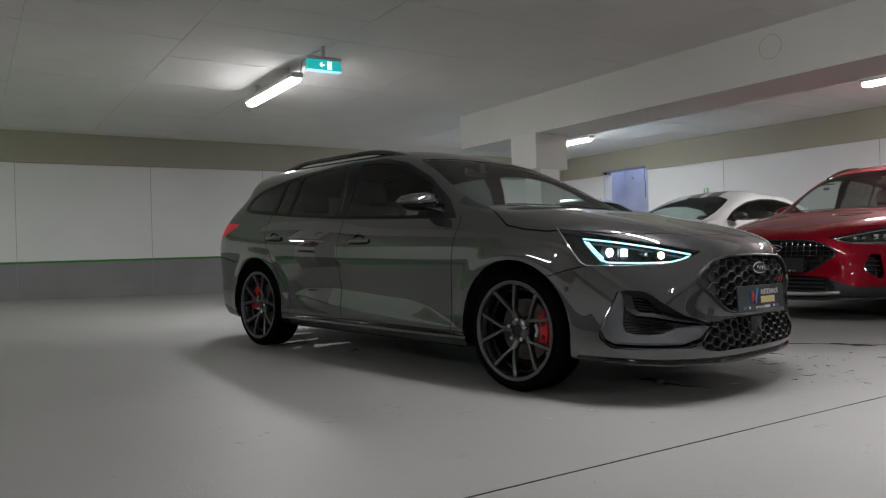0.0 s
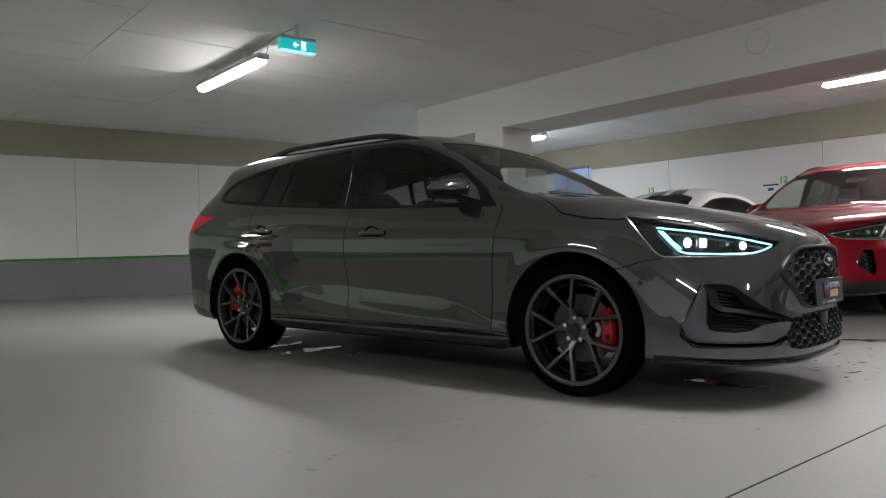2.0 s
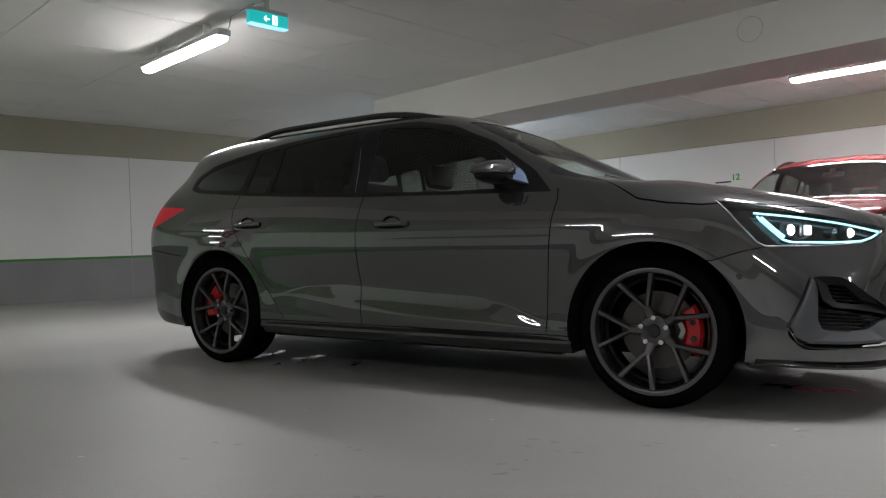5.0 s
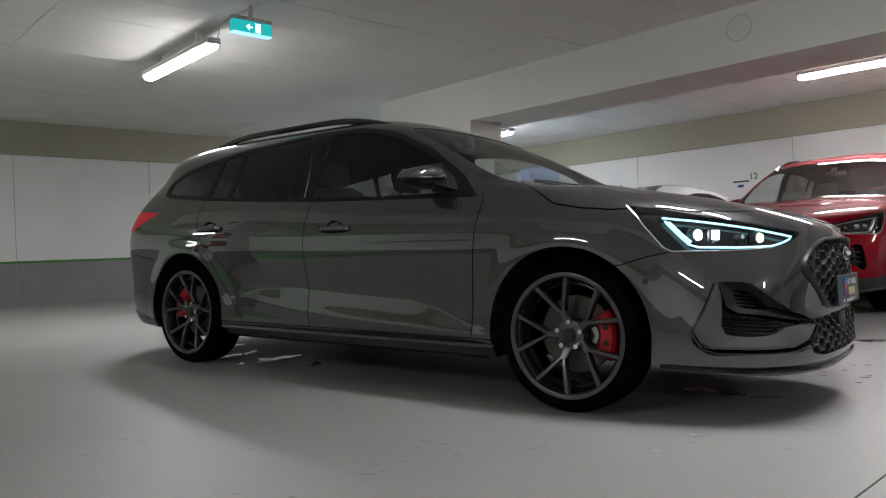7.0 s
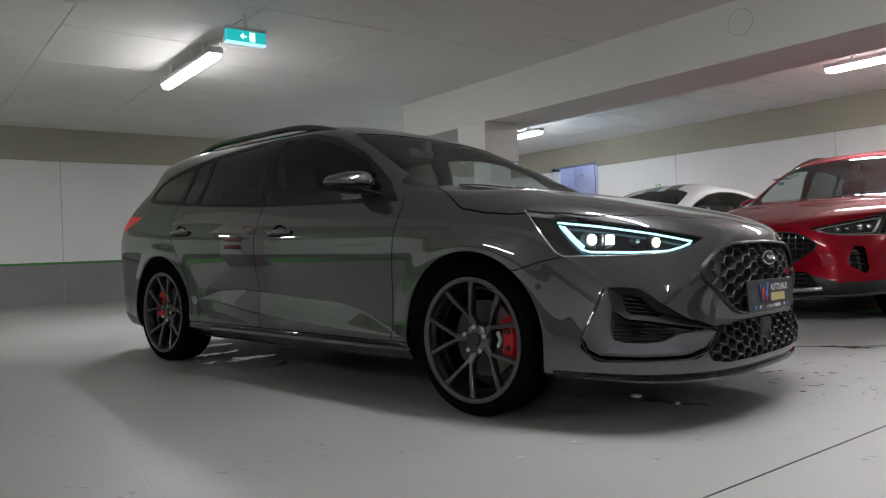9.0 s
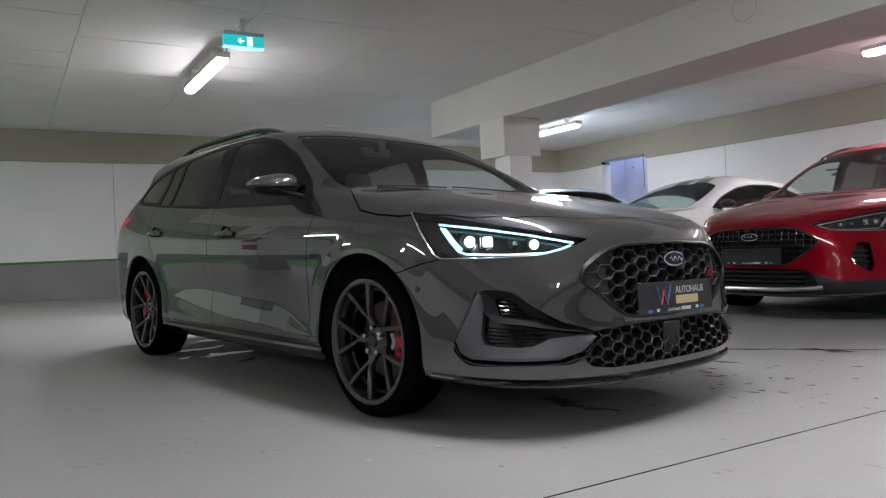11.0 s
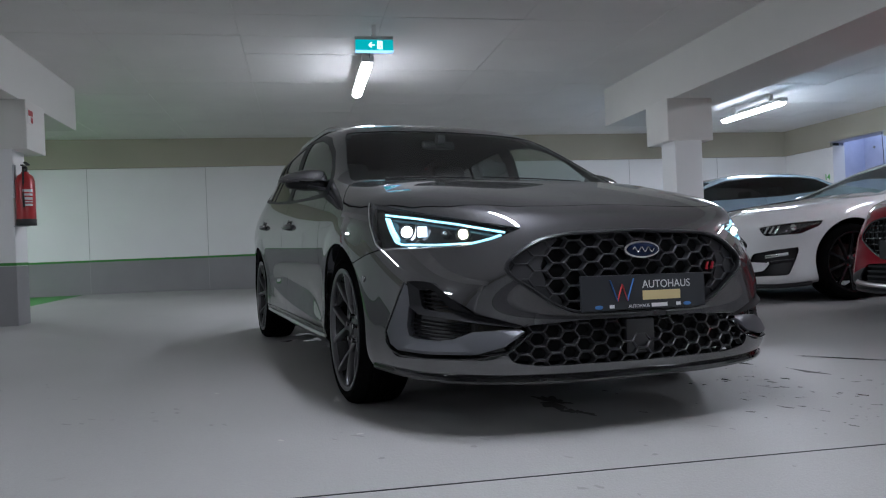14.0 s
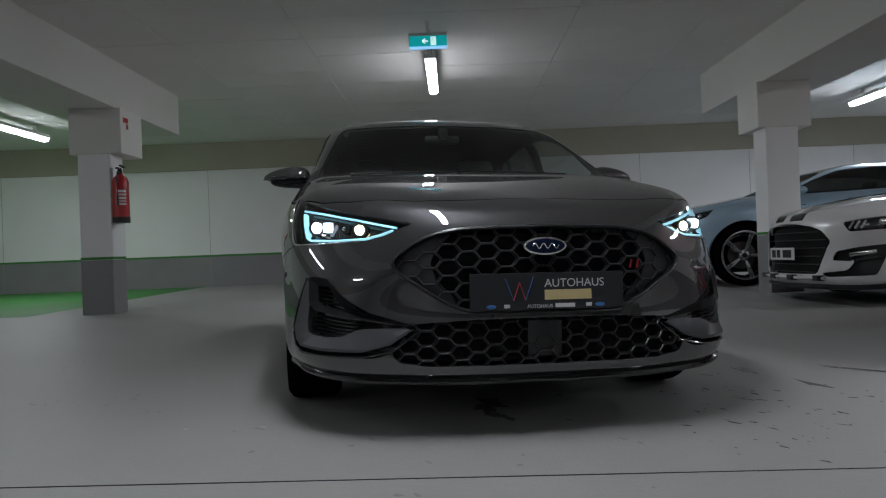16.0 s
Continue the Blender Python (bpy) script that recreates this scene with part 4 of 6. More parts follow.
EDGE_RAIL = [(2.15, 0, .806), (2.10, .20, .82), (1.965, .34, .862), (1.77, .43, .908), (1.57, .465, .946), (1.45, .475, .967), (1.30, .50, .99), (.99, .57, 1.032), (.32, .605, 1.350), (-.22, .604, 1.424), (-.80, .600, 1.430), (-1.35, .585, 1.424), (-1.64, .560, 1.408), (-1.87, .505, 1.392), (-1.97, .33, 1.390), (-2.0, 0, 1.390)]
EDGE_ROOF = [(2.09, 0, .828), (2.03, 0, .842), (1.89, 0, .874), (1.71, 0, .915), (1.53, 0, .952), (1.42, 0, .974), (1.27, 0, 1.000), (.90, 0, 1.055), (.26, 0, 1.405), (-.22, 0, 1.458), (-.80, 0, 1.462), (-1.35, 0, 1.450), (-1.62, 0, 1.432), (-1.80, 0, 1.416), (-1.91, 0, 1.404), (-2.0, 0, 1.392)]

GRILLE = rounded([(.545, .598), (.415, .690), (.30, .716), (-.2, .727), (-.2, .428), (.265, .432), (.345, .462)], .08)
LOW_GRILLE = rounded([(.455, .395), (.53, .300), (.505, .266), (.40, .252), (-.2, .250), (-.2, .408), (.25, .405)], .02)
LAMP = rounded([(.762, .862), (1.10, .815), (1.45, .772), (1.735, .738), (1.60, .696), (1.48, .676), (.935, .668), (.90, .685)], .02)
VENT = rounded([(.995, .330), (1.13, .535), (1.175, .556), (1.31, .548), (1.43, .490), (1.56, .438), (1.80, .384), (1.70, .305), (1.62, .280), (1.08, .275)], .03)
HOOD = rounded([(2.085, -.3), (2.085, .10), (2.098, .28), (2.085, .43), (1.975, .640), (1.855, .742), (1.66, .832), (1.55, .862), (1.42, .876), (1.29, .873), (1.20, .838), (1.05, .764), (1.01, .60), (.985, .3), (.975, -.3)], .02)
SCREEN = rounded([(-.2, 1.028), (.50, 1.012), (.765, 1.0), (.712, 1.14), (.632, 1.318), (.60, 1.354), (.3, 1.378), (-.2, 1.388)], .03)
DLO = rounded([(.89, .936), (.78, 1.045), (.52, 1.216), (.26, 1.328), (.02, 1.378), (-.33, 1.386), (-.63, 1.368), (-.95, 1.342), (-1.17, 1.316), (-1.60, 1.254), (-1.75, 1.205), (-1.785, 1.165), (-1.76, 1.10), (-1.66, 1.072), (-1.20, 1.030), (-.8, 1.002), (-.27, .970), (.39, .949)], .02)
WINDOWS = [("front_window", [(.775, .966), (.72, 1.045), (.53, 1.180), (.32, 1.275), (.12, 1.328), (-.08, 1.350), (-.20, 1.354), (-.222, .990), (.3, .970)], SIDE_GLASS),
           ("rear_window", [(-.365, 1.360), (-.63, 1.346), (-.93, 1.318), (-.955, 1.026), (-.80, 1.018), (-.335, .995)], DARK_GLASS),
           ("vent_window", [(-.968, 1.314), (-1.150, 1.292), (-1.178, 1.048), (-.990, 1.030)], DARK_GLASS),
           ("quarter_window", [(-1.195, 1.286), (-1.44, 1.254), (-1.63, 1.218), (-1.725, 1.180), (-1.735, 1.135), (-1.66, 1.095), (-1.225, 1.060)], DARK_GLASS)]
TAIL = rounded([(-1.73, .975), (-2.2, 1.01), (-2.4, 1.0), (-2.4, .85), (-2.10, .855), (-1.95, .90)], .02)
REAR_SCREEN = rounded([(-.2, 1.285), (.42, 1.27), (.52, 1.10), (.50, 1.02), (-.2, 1.0)], .03)
FOG = rounded([(1.294, .592), (1.185, .584), (1.155, .417), (1.20, .371), (1.381, .441), (1.39, .490)], .02)
BLIND = [(.66, .60), (.46, .76), (.315, .76), (.325, .700), (.375, .655), (.395, .600), (.375, .540), (.315, .480), (.285, .40), (.45, .40)]
ARCH_R = 0.374


def build_hatch(name, at, paint, label, sporty=True, lit=True, detail=True):
    car = empty(name, at, label, "car")

    def taller(z):
        return 0.0 if sporty else .045 * min(1, max(0, (z - 1.02) / .3))

    screen_o = SCREEN if sporty else [(y * 1.03, z + taller(z) + .014 * (z > 1.2)) for y, z in SCREEN]
    dlo_o = [(x, z + taller(z)) for x, z in DLO]
    windows = [(n, [(x, z + taller(z)) for x, z in o], g) for n, o, g in WINDOWS]
    lines = [EDGE_LOW, EDGE_SILL, EDGE_CREASE, EDGE_WAIST, EDGE_CHARACTER, EDGE_BELT, EDGE_MID, EDGE_RAIL, EDGE_ROOF]
    if not sporty:
        # the crossover's taller roof
        lines = [[(x, y, z + taller(z)) for x, y, z in row] for row in lines]
    grid = spline_net(lines, 360, 210) if detail else spline_net(lines, 240, 76)
    for cx in (1.35, -1.35):
        r = np.hypot(grid[..., 0] - cx, grid[..., 2] - .325)
        k = np.clip(1 - (r - ARCH_R) / .115, 0, 1)
        k = k * k * (3 - 2 * k)
        grid[..., 1] += np.where((grid[..., 1] > .7) & (grid[..., 2] < .95), .010 * k, 0)
    # pressed lines in the doors: a lens-shaped kick-out above the sill and a shoulder crease
    x, z = grid[..., 0], grid[..., 2]
    flankw = np.clip((x + 1.05) / .34, 0, 1) * np.clip((1.0 - x) / .16, 0, 1) * (grid[..., 1] > .7)
    zc = np.interp(x, [-.86, -.79, -.645, -.35, .09, .51, .68, .80, .90], [.430, .443, .483, .499, .475, .452, .412, .355, .315])
    zb = np.interp(x, [-.86, -.79, -.35, .09, .41, .76, .90], [.425, .432, .375, .341, .326, .308, .300])
    q = np.clip((zc - z) / np.maximum(zc - zb, .004), 0, 1)
    deep = np.clip((zc - zb) / .10, 0, 1)
    press = np.where(z >= zc, -.0060 * np.exp(-((z - zc) / .06) ** 2), -.0060 + .0140 * (1 - (1 - q) ** 1.7))
    press = np.where(z < zb, .008 - .19 * np.minimum(zb - z, .06), press)
    grid[..., 1] += flankw * deep * press * np.clip((z - .20) / .06, 0, 1)
    zu = np.interp(x, [-1.8, -1.2, -.2, .95, 1.4], [.835, .80, .778, .772, .768])
    longw = np.clip((x + 1.9) / .3, 0, 1) * np.clip((1.15 - x) / .3, 0, 1) * (grid[..., 1] > .7)
    grid[..., 1] -= longw * np.where(z < zu, .0028 * np.exp(-((zu - z) / .06) ** 2) * np.clip((zu - z) / .03, 0, 1), 0)
    skin = Skin(grid)
    flank = lambda v: (v[:, 1] > 0.5)

    def arch(v):
        d = np.minimum(np.hypot(v[:, 0] - 1.35, v[:, 2] - .325), np.hypot(v[:, 0] + 1.35, v[:, 2] - .325)) - ARCH_R
        return np.where(v[:, 1] > .6, d, 1.0)

    cutters = {
        "arch": arch,
        "grille": where(front, GRILLE, lambda v: v[:, 0] > 1.95),
        "low_grille": where(front, LOW_GRILLE, lambda v: v[:, 0] > 1.95),
        "lamp": where(wrap, LAMP, lambda v: (v[:, 0] > 1.45) & (v[:, 1] > .3) & (v[:, 2] > .6)),
        "vent": where(wrap, VENT if sporty else FOG, lambda v: (v[:, 0] > 1.7) & (v[:, 1] > .3) & (v[:, 2] < .65)),
        "screen": where(front, screen_o, lambda v: (v[:, 0] > .1) & (v[:, 0] < 1.05) & (v[:, 2] > .99)),
        "dlo": where(side, dlo_o, lambda v: v[:, 1] > .5),
        "tail": where(side, TAIL, lambda v: v[:, 1] > .42),
        "rear_screen": where(front, REAR_SCREEN, lambda v: v[:, 0] < -1.75),
    }
    blind = where(front, BLIND, lambda v: v[:, 0] > 1.95)
    if sporty:
        cutters["blind"] = lambda v: np.maximum(cutters["grille"](v), blind(v))
    for n, o, _ in windows:
        cutters[n] = where(side, rounded(o, .025), lambda v: v[:, 1] > .5)
    hood = where(above, HOOD, lambda v: (v[:, 2] > .66) & (v[:, 0] > .9))
    door_f = seam([(.22, .864), (.55, .885), (.80, .905), (.90, .925), (.95, .918)], .29, .955, flank)
    door_m = seam([(.22, -.215), (.55, -.225), (.75, -.238), (.85, -.235), (1.0, -.215)], .29, 1.0, flank)
    door_r = seam([(.22, -.76), (.30, -.80), (.45, -.92), (.60, -1.03), (.80, -1.19), (.86, -1.225), (.93, -1.24), (1.08, -1.20)], .29, 1.065, flank)
    bumper = lambda v: np.where((v[:, 0] > 1.5) & (v[:, 0] < 1.86) & (v[:, 1] > .6) & (v[:, 2] > .5) & (v[:, 2] < .72), v[:, 2] - np.interp(v[:, 0], [1.60, 1.70, 1.80, 1.86], [.618, .650, .672, .676]), 1.0)
    sill = lambda v: np.where((v[:, 0] > -1.0) & (v[:, 0] < 1.0) & (v[:, 1] > .5) & (v[:, 2] < .5), v[:, 2] - .285, 1.0)
    tail_cut = lambda v: np.where((v[:, 0] < -1.72) & (v[:, 1] > .4) & (v[:, 2] > .4) & (v[:, 2] < .95), v[:, 2] - np.interp(v[:, 0], [-2.2, -1.7], [.72, .66]), 1.0)
    clad = lambda v: np.where((v[:, 0] > 1.5) & (v[:, 2] < .6), v[:, 2] - np.interp(v[:, 1], [0, .40, .55, .67, .9], [.41, .393, .352, .311, .32]), 1.0)
    valance = lambda v: np.where((v[:, 0] < -1.70) & (v[:, 2] < .5), v[:, 2] - np.interp(v[:, 0], [-2.2, -1.74], [.335, .265]), 1.0)
    GAP = .0024
    seams = {"hood": hood, "door_f": door_f, "door_m": door_m, "door_r": door_r, "bumper": bumper, "sill": sill, "tail_cut": tail_cut}
    bm = grid_mesh(grid)
    for f in cutters.values():
        cut(bm, f)
    for f in seams.values():
        cut(bm, lambda v, f=f: f(v) - GAP)
        cut(bm, lambda v, f=f: f(v) + GAP)
    cut(bm, valance)
    if not sporty:
        cut(bm, clad)
    bm.normal_update()
    if sum(1 for f in bm.faces if f.normal.y * f.calc_center_median().y < 0) > len(bm.faces) / 2:
        bmesh.ops.reverse_faces(bm, faces=bm.faces[:])
    bm.normal_update()

    def sort(c):
        names = np.full(len(c), "roof", dtype=object)
        x, y, z = c[:, 0], c[:, 1], c[:, 2]
        h = hood(c)
        names[(x < -1.75) & (z < 1.2)] = "tailgate"
        names[(x < -1.0) & (y > .55) & (z < 1.33) & (x > -2.25)] = "quarter_panel"
        names[(x < -1.7) & (tail_cut(c) < 0)] = "rear_bumper"
        names[(x < -1.7) & (valance(c) < 0)] = "rear_valance"
        low = z < np.interp(x, [-1.8, 1.0], [1.08, .99])
        fd = np.interp(z, [.22, .55, .80, .90, 1.0], [.864, .885, .905, .925, .918])
        md = np.interp(z, [.22, .55, .75, .85, 1.0], [-.215, -.225, -.238, -.235, -.215])
        rd = np.interp(z, [.22, .30, .45, .60, .80, .86, .93, 1.08], [-.76, -.80, -.92, -1.03, -1.19, -1.225, -1.24, -1.20])
        flank_ = low & (y > .5)
        names[flank_ & (x <= fd) & (x > md)] = "front_door"
        names[flank_ & (x <= md) & (x > rd)] = "rear_door"
        names[(x > fd) & (x < 2.0) & (y > .4) & (z < 1.06)] = "fender"
        names[(x > .85) & (x < 1.12) & (y < .80) & (z > .98) & (z < 1.2)] = "cowl"
        names[(z < .285) & (x > -1.0) & (x < 1.0)] = "sill"
        names[(x > 1.5) & ((bumper(c) < 0) | (x > 1.86) | (z < .60))] = "front_bumper"
        names[(h < 0)] = "hood"
        if not sporty:
            names[(names == "front_bumper") & (clad(c) < 0)] = "bumper_cladding"
        for key, f in seams.items():
            d = f(c)
            names[np.abs(d) < GAP] = "gap"
        for key, f in cutters.items():
            d = f(c)
            names[d < 0] = key
        return names

    groups = split_skin(bm, sort)
    get = groups.get
    for n in ("hood", "roof", "front_bumper", "cowl", "tailgate", "rear_bumper", "rear_valance", "bumper_cladding"):
        if get(n):
            for pair in ((1, -1),) if n not in ("cowl", "rear_bumper", "rear_valance") else ((1,), (-1,)):
                panel(n, sheet(get(n), pair, 0.012), SATIN_BLACK if n in ("cowl", "bumper_cladding", "rear_valance") else paint, car, {"hood": "smooth bonnet", "cowl": "black scuttle"}.get(n, ""))
    doors = {}
    for s in (1, -1):
        for n in ("fender", "front_door", "rear_door", "quarter_panel", "sill"):
            ob = panel(n, sheet(get(n), (s,), 0.012), paint, car)
            doors[n, s] = ob
        panel("window_trim", sheet(get("dlo"), (s,), 0.01), TRIM_BLACK, car, "gloss black window surround")
        for n, o, g in windows:
            ob = panel("window", sheet(get(n), (s,), 0.0, sink=0.004), g, car, "dark tinted side window" if g is DARK_GLASS else "clear side window")
            ob.visible_shadow = False
        panel("tail_light", sheet(get("tail"), (s,), 0.01), TAIL_RED, car, "red tail light")
    w = panel("windscreen", sheet(get("screen"), (1, -1), 0.0, sink=0.003), CLEAR_GLASS, car, "clear windscreen")
    w.visible_shadow = False
    w = panel("rear_screen", sheet(get("rear_screen"), (1, -1), 0.0, sink=0.003), DARK_GLASS, car, "dark rear window")
    w.visible_shadow = False
    # lining behind the gaps
    inner = grid_mesh(grid)
    inner.normal_update()
    if sum(1 for f in inner.faces if f.normal.y * f.calc_center_median().y < 0) > len(inner.faces) / 2:
        bmesh.ops.reverse_faces(inner, faces=inner.faces[:])
        inner.normal_update()
    cs = np.array([f.calc_center_median() for f in inner.faces])
    hole = np.full(len(cs), 1.0)
    for key, f in cutters.items():
        if key != "dlo":
            hole = np.minimum(hole, f(cs))
    keep = [f for f, d in zip(inner.faces, hole) if d > 0.012]
    panel("lining", sheet(keep, (1, -1), 0.0, sink=0.014), GAP_BLACK, car, "black lining behind the panel gaps")
    inner.free()
    # dark pockets behind grilles, vents and lamps
    panel("grille_back", sheet(get("grille") + groups.get("blind", []), (1, -1), 0.0, sink=0.055), GAP_BLACK, car, "black grille pocket")
    panel("lower_grille_back", sheet(get("low_grille"), (1, -1), 0.0, sink=0.05), GAP_BLACK, car, "black lower grille pocket")
    front_test = lambda v: v[:, 0] > 1.9
    vent_test = lambda v: (v[:, 0] > 1.6) & (v[:, 1] > .2) & (v[:, 2] < .65)
    lamp_test = lambda v: (v[:, 0] > 1.4) & (v[:, 1] > .25) & (v[:, 2] > .6)

    def trail(view, pts, test, out, n=6):
        """Points on the skin along a line of view points."""
        res = []
        for (a0, b0), (a1, b1) in zip(pts, pts[1:]):
            for i in range(n):
                res.append(skin.at(view, a0 + (a1 - a0) * i / n, b0 + (b1 - b0) * i / n, test, out))
        res.append(skin.at(view, *pts[-1], test, out))
        return res

    # grille frame and honeycomb
    first = next(i for i, p in enumerate(GRILLE) if p[0] < 0)
    last = max(i for i, p in enumerate(GRILLE) if p[0] < 0)
    frame_pts = trail(front, [(0, .724)] + GRILLE[first - 1::-1] + GRILLE[:last:-1] + [(0, .430)], front_test, -0.002, 2)
    loop = frame_pts + [Vector((p.x, -p.y, p.z)) for p in reversed(frame_pts[1:-1])]
    if sporty:
        g = part("grille", hex_lattice(skin, GRILLE, .088, .056, .0066, .026, -0.012, front_test, .014), GRILLE_GREY, car, "dark grey honeycomb grille")
        for s in (1, -1):
            panel("blind_panel", sheet(get("blind"), (s,), 0.010, sink=.019), GRILLE_GREY, g, "closed outer part of the honeycomb")
        bm2 = bmesh.new()
        sweep(bm2, loop, 0.014, 0.034, closed=True, up=(1, 0, 0))
        part("grille_frame", bm2, SATIN_BLACK, g, "dark grille frame", smooth=True)
        g2 = part("lower_grille", hex_lattice(skin, LOW_GRILLE, .078, .05, .008, .024, -0.008, front_test, .02), SATIN_BLACK, car, "black honeycomb lower grille")
        bm2 = bmesh.new()
        solid(bm2, (2.215, -.062, .272), (2.253, .062, .400), .008)
        part("radar_cover", bm2, SATIN_BLACK, g2, "flat black radar cover", smooth=True)
    else:
        bm2 = bmesh.new()
        rng = np.linspace(.445, .715, 7)
        for z in rng:
            ys = [y for y in np.linspace(-.54, .54, 28) if inside(np.array([[abs(y), z]]), GRILLE)[0] < 0.006]
            if len(ys) > 2:
                pts = []
                for y in ys:
                    p = skin.at(front, abs(y), z, front_test, -0.014)
                    pts.append((p.x, math.copysign(p.y, y), p.z))
                sweep(bm2, pts, 0.012, 0.010)
        for y in np.linspace(-.48, .48, 19):
            zs = [z for z in np.linspace(.435, .72, 14) if inside(np.array([[abs(y), z]]), GRILLE)[0] < 0.006]
            if len(zs) > 2:
                pts = []
                for z in zs:
                    p = skin.at(front, abs(y), z, front_test, -0.012)
                    pts.append((p.x, math.copysign(p.y, y), p.z))
                sweep(bm2, pts, 0.014, 0.012, up=(0, 1, 0))
        g = part("grille", bm2, GLOSS_BLACK, car, "black studded grille", smooth=True)
        bm2 = bmesh.new()
        sweep(bm2, loop, 0.016, 0.014, closed=True, up=(1, 0, 0))
        part("grille_frame", bm2, GLOSS_BLACK, g, "dark grille frame", smooth=True)
        bm2 = bmesh.new()
        for z in (.275, .31, .345, .38):
            sweep(bm2, [(skin.at(front, abs(y), z, front_test, -.012).x, y, z) for y in np.linspace(-.44, .44, 19)], .02, .012)
        g2 = part("lower_grille", bm2, SATIN_BLACK, car, "black slatted lower grille")
        bm2 = bmesh.new()
        skid = [(skin.at(front, abs(y), .25, front_test, .010).x, y, .245 + .02 * (abs(y) / .56) ** 3) for y in np.linspace(-.56, .56, 27)]
        sweep(bm2, skid, .03, .034)
        part("skid_bar", bm2, SILVER, car, "satin silver skid bar", smooth=True)
    # badge
    bx = skin.at(front, 0, .653, front_test, 0).x
    lean = pose(0, 0, 0, 0, -4)
    bm2 = bmesh.new()
    oval(bm2, (bx + .004, 0, .653), .152, .062, .03, turn=lean)
    b = part("badge", bm2, CHROME, g, "chrome rimmed oval badge", smooth=True)
    bm2 = bmesh.new()
    oval(bm2, (bx + .0085, 0, .653), .138, .050, .004, .003, turn=lean)
    part("badge_field", bm2, BADGE_BLUE, b, "dark blue oval")
    bm2 = bmesh.new()
    sweep(bm2, [(bx + .0115, -.046 + .092 * i / 24, .653 + .009 * math.sin(i * .8)) for i in range(25)], .004, .008, up=(1, 0, 0))
    part("badge_script", bm2, CHROME, b, "pale script stroke")
    if sporty:
        for k in (0, 1):
            bm2 = bmesh.new()
            px = skin.at(front, .33, .585, front_test, -0.012)
            z0, z1, y0 = .571, .600, .318 + .027 * k
            if k == 0:
                sweep(bm2, [(px.x, y0 + .010, z1), (px.x, y0 + .004, z0)], .004, .012, up=(1, 0, 0), round_it=False)
            else:
                sweep(bm2, [(px.x, y0 + .008, z1), (px.x, y0 + .002, z0)], .004, .012, up=(1, 0, 0), round_it=False)
            part("red_emblem", bm2, BADGE_RED, g, "red emblem stroke")
    # number board in dealer print
    board = new("plate_board", mesh_of(solid(bmesh.new(), (-.004, -.272, -.063), (.004, .272, .063), .003), "plate_board", BOARD if sporty else SATIN_BLACK))
    board.parent = car
    board.matrix_local = pose(2.272, 0.005, .499, 0, -3, 0)
    tagged(board, "dark dealer board in place of a number plate")
    face = pose(.0046, 0, 0, 90, 0, 90)

    def bar(y0, y1, z0, z1, m, nm="print_bar"):
        part(nm, solid(bmesh.new(), (.0042, y0, z0), (.0052, y1, z1)), m, board)

    if sporty:
        words("AUTOHAUS", .040, board, pose(.0042, -.012, .0135, 90, 0, 90), PALE, "lettering", align="LEFT")
        bar(-.012, .155, -.030, .004, GOLD)
    words("AUTOHAUS", .017, board, pose(.0042, -.075, -.0565, 90, 0, 90), PALE, "lettering", align="LEFT")
    bar(.025, .095, -.0565, -.043, PALE)
    for y in (-.20, .185):
        bm2 = bmesh.new()
        oval(bm2, (.0048, y, -.050), .034, .014, .001, .001)
        part("print_oval", bm2, BLUE_PRINT, board)
    bar(-.155, -.135, -.055, -.043, PALE)
    bar(.135, .155, -.055, -.043, PALE)
    for pts, m in () if not sporty else (((-.150, .045, -.122, -.030), BLUE_PRINT), ((-.122, -.030, -.100, .030), RED_PRINT), ((-.100, .030, -.080, -.030), RED_PRINT), ((-.080, -.030, -.050, .050), BLUE_PRINT)):
        bm2 = bmesh.new()
        sweep(bm2, [(.0048, pts[0], pts[1]), (.0048, pts[2], pts[3])], .0015, .011, up=(1, 0, 0), round_it=False)
        part("print_stroke", bm2, m, board)

    # bumper vents, lamps, mirrors, handles, rails and skirts at both sides
    for s in (1, -1):
        v0 = panel("bumper_vent", sheet(get("vent"), (s,), 0.0, sink=0.05), GLOSS_BLACK, car, "gloss black bumper vent")
        if sporty:
            # satin blade down the outer edge and along the foot, gloss black brow round the fins, a slot between
            def strip(nm, mt, rows_, tell, n=4):
                bm3 = bmesh.new()
                net_ = [[bm3.verts.new(p) for p in trail(wrap, pts_, vent_test, o_, n)] for pts_, o_ in rows_]
                for p, q in zip(net_, net_[1:]):
                    for i in range(len(p) - 1):
                        bm3.faces.new((p[i], p[i + 1], q[i + 1], q[i]))
                return part(nm, mirrored(bm3, s), mt, v0, tell, smooth=True)

            outer = [(1.138, .546), (1.080, .455), (1.018, .365), (1.045, .322), (1.10, .301), (1.30, .297), (1.55, .300), (1.68, .325), (1.765, .374)]
            edge = [(1.147, .540), (1.095, .452), (1.036, .367), (1.058, .332), (1.11, .312), (1.30, .308), (1.545, .311), (1.665, .334), (1.755, .376)]
            inn = [(1.172, .530), (1.160, .455), (1.150, .390), (1.168, .356), (1.22, .347), (1.34, .345), (1.43, .352), (1.53, .378), (1.735, .386)]
            strip("vent_blade", SATIN_GREY, [(outer, -.014), (outer, .001), (edge, .004), (inn, -.010), (inn, -.046)], "satin grey blade round the vent", 5)
            brow_o = [(1.150, .552), (1.25, .553), (1.33, .546), (1.40, .502), (1.53, .440), (1.775, .398), (1.74, .388), (1.50, .412), (1.36, .428), (1.235, .436), (1.180, .462), (1.163, .520), (1.150, .552)]
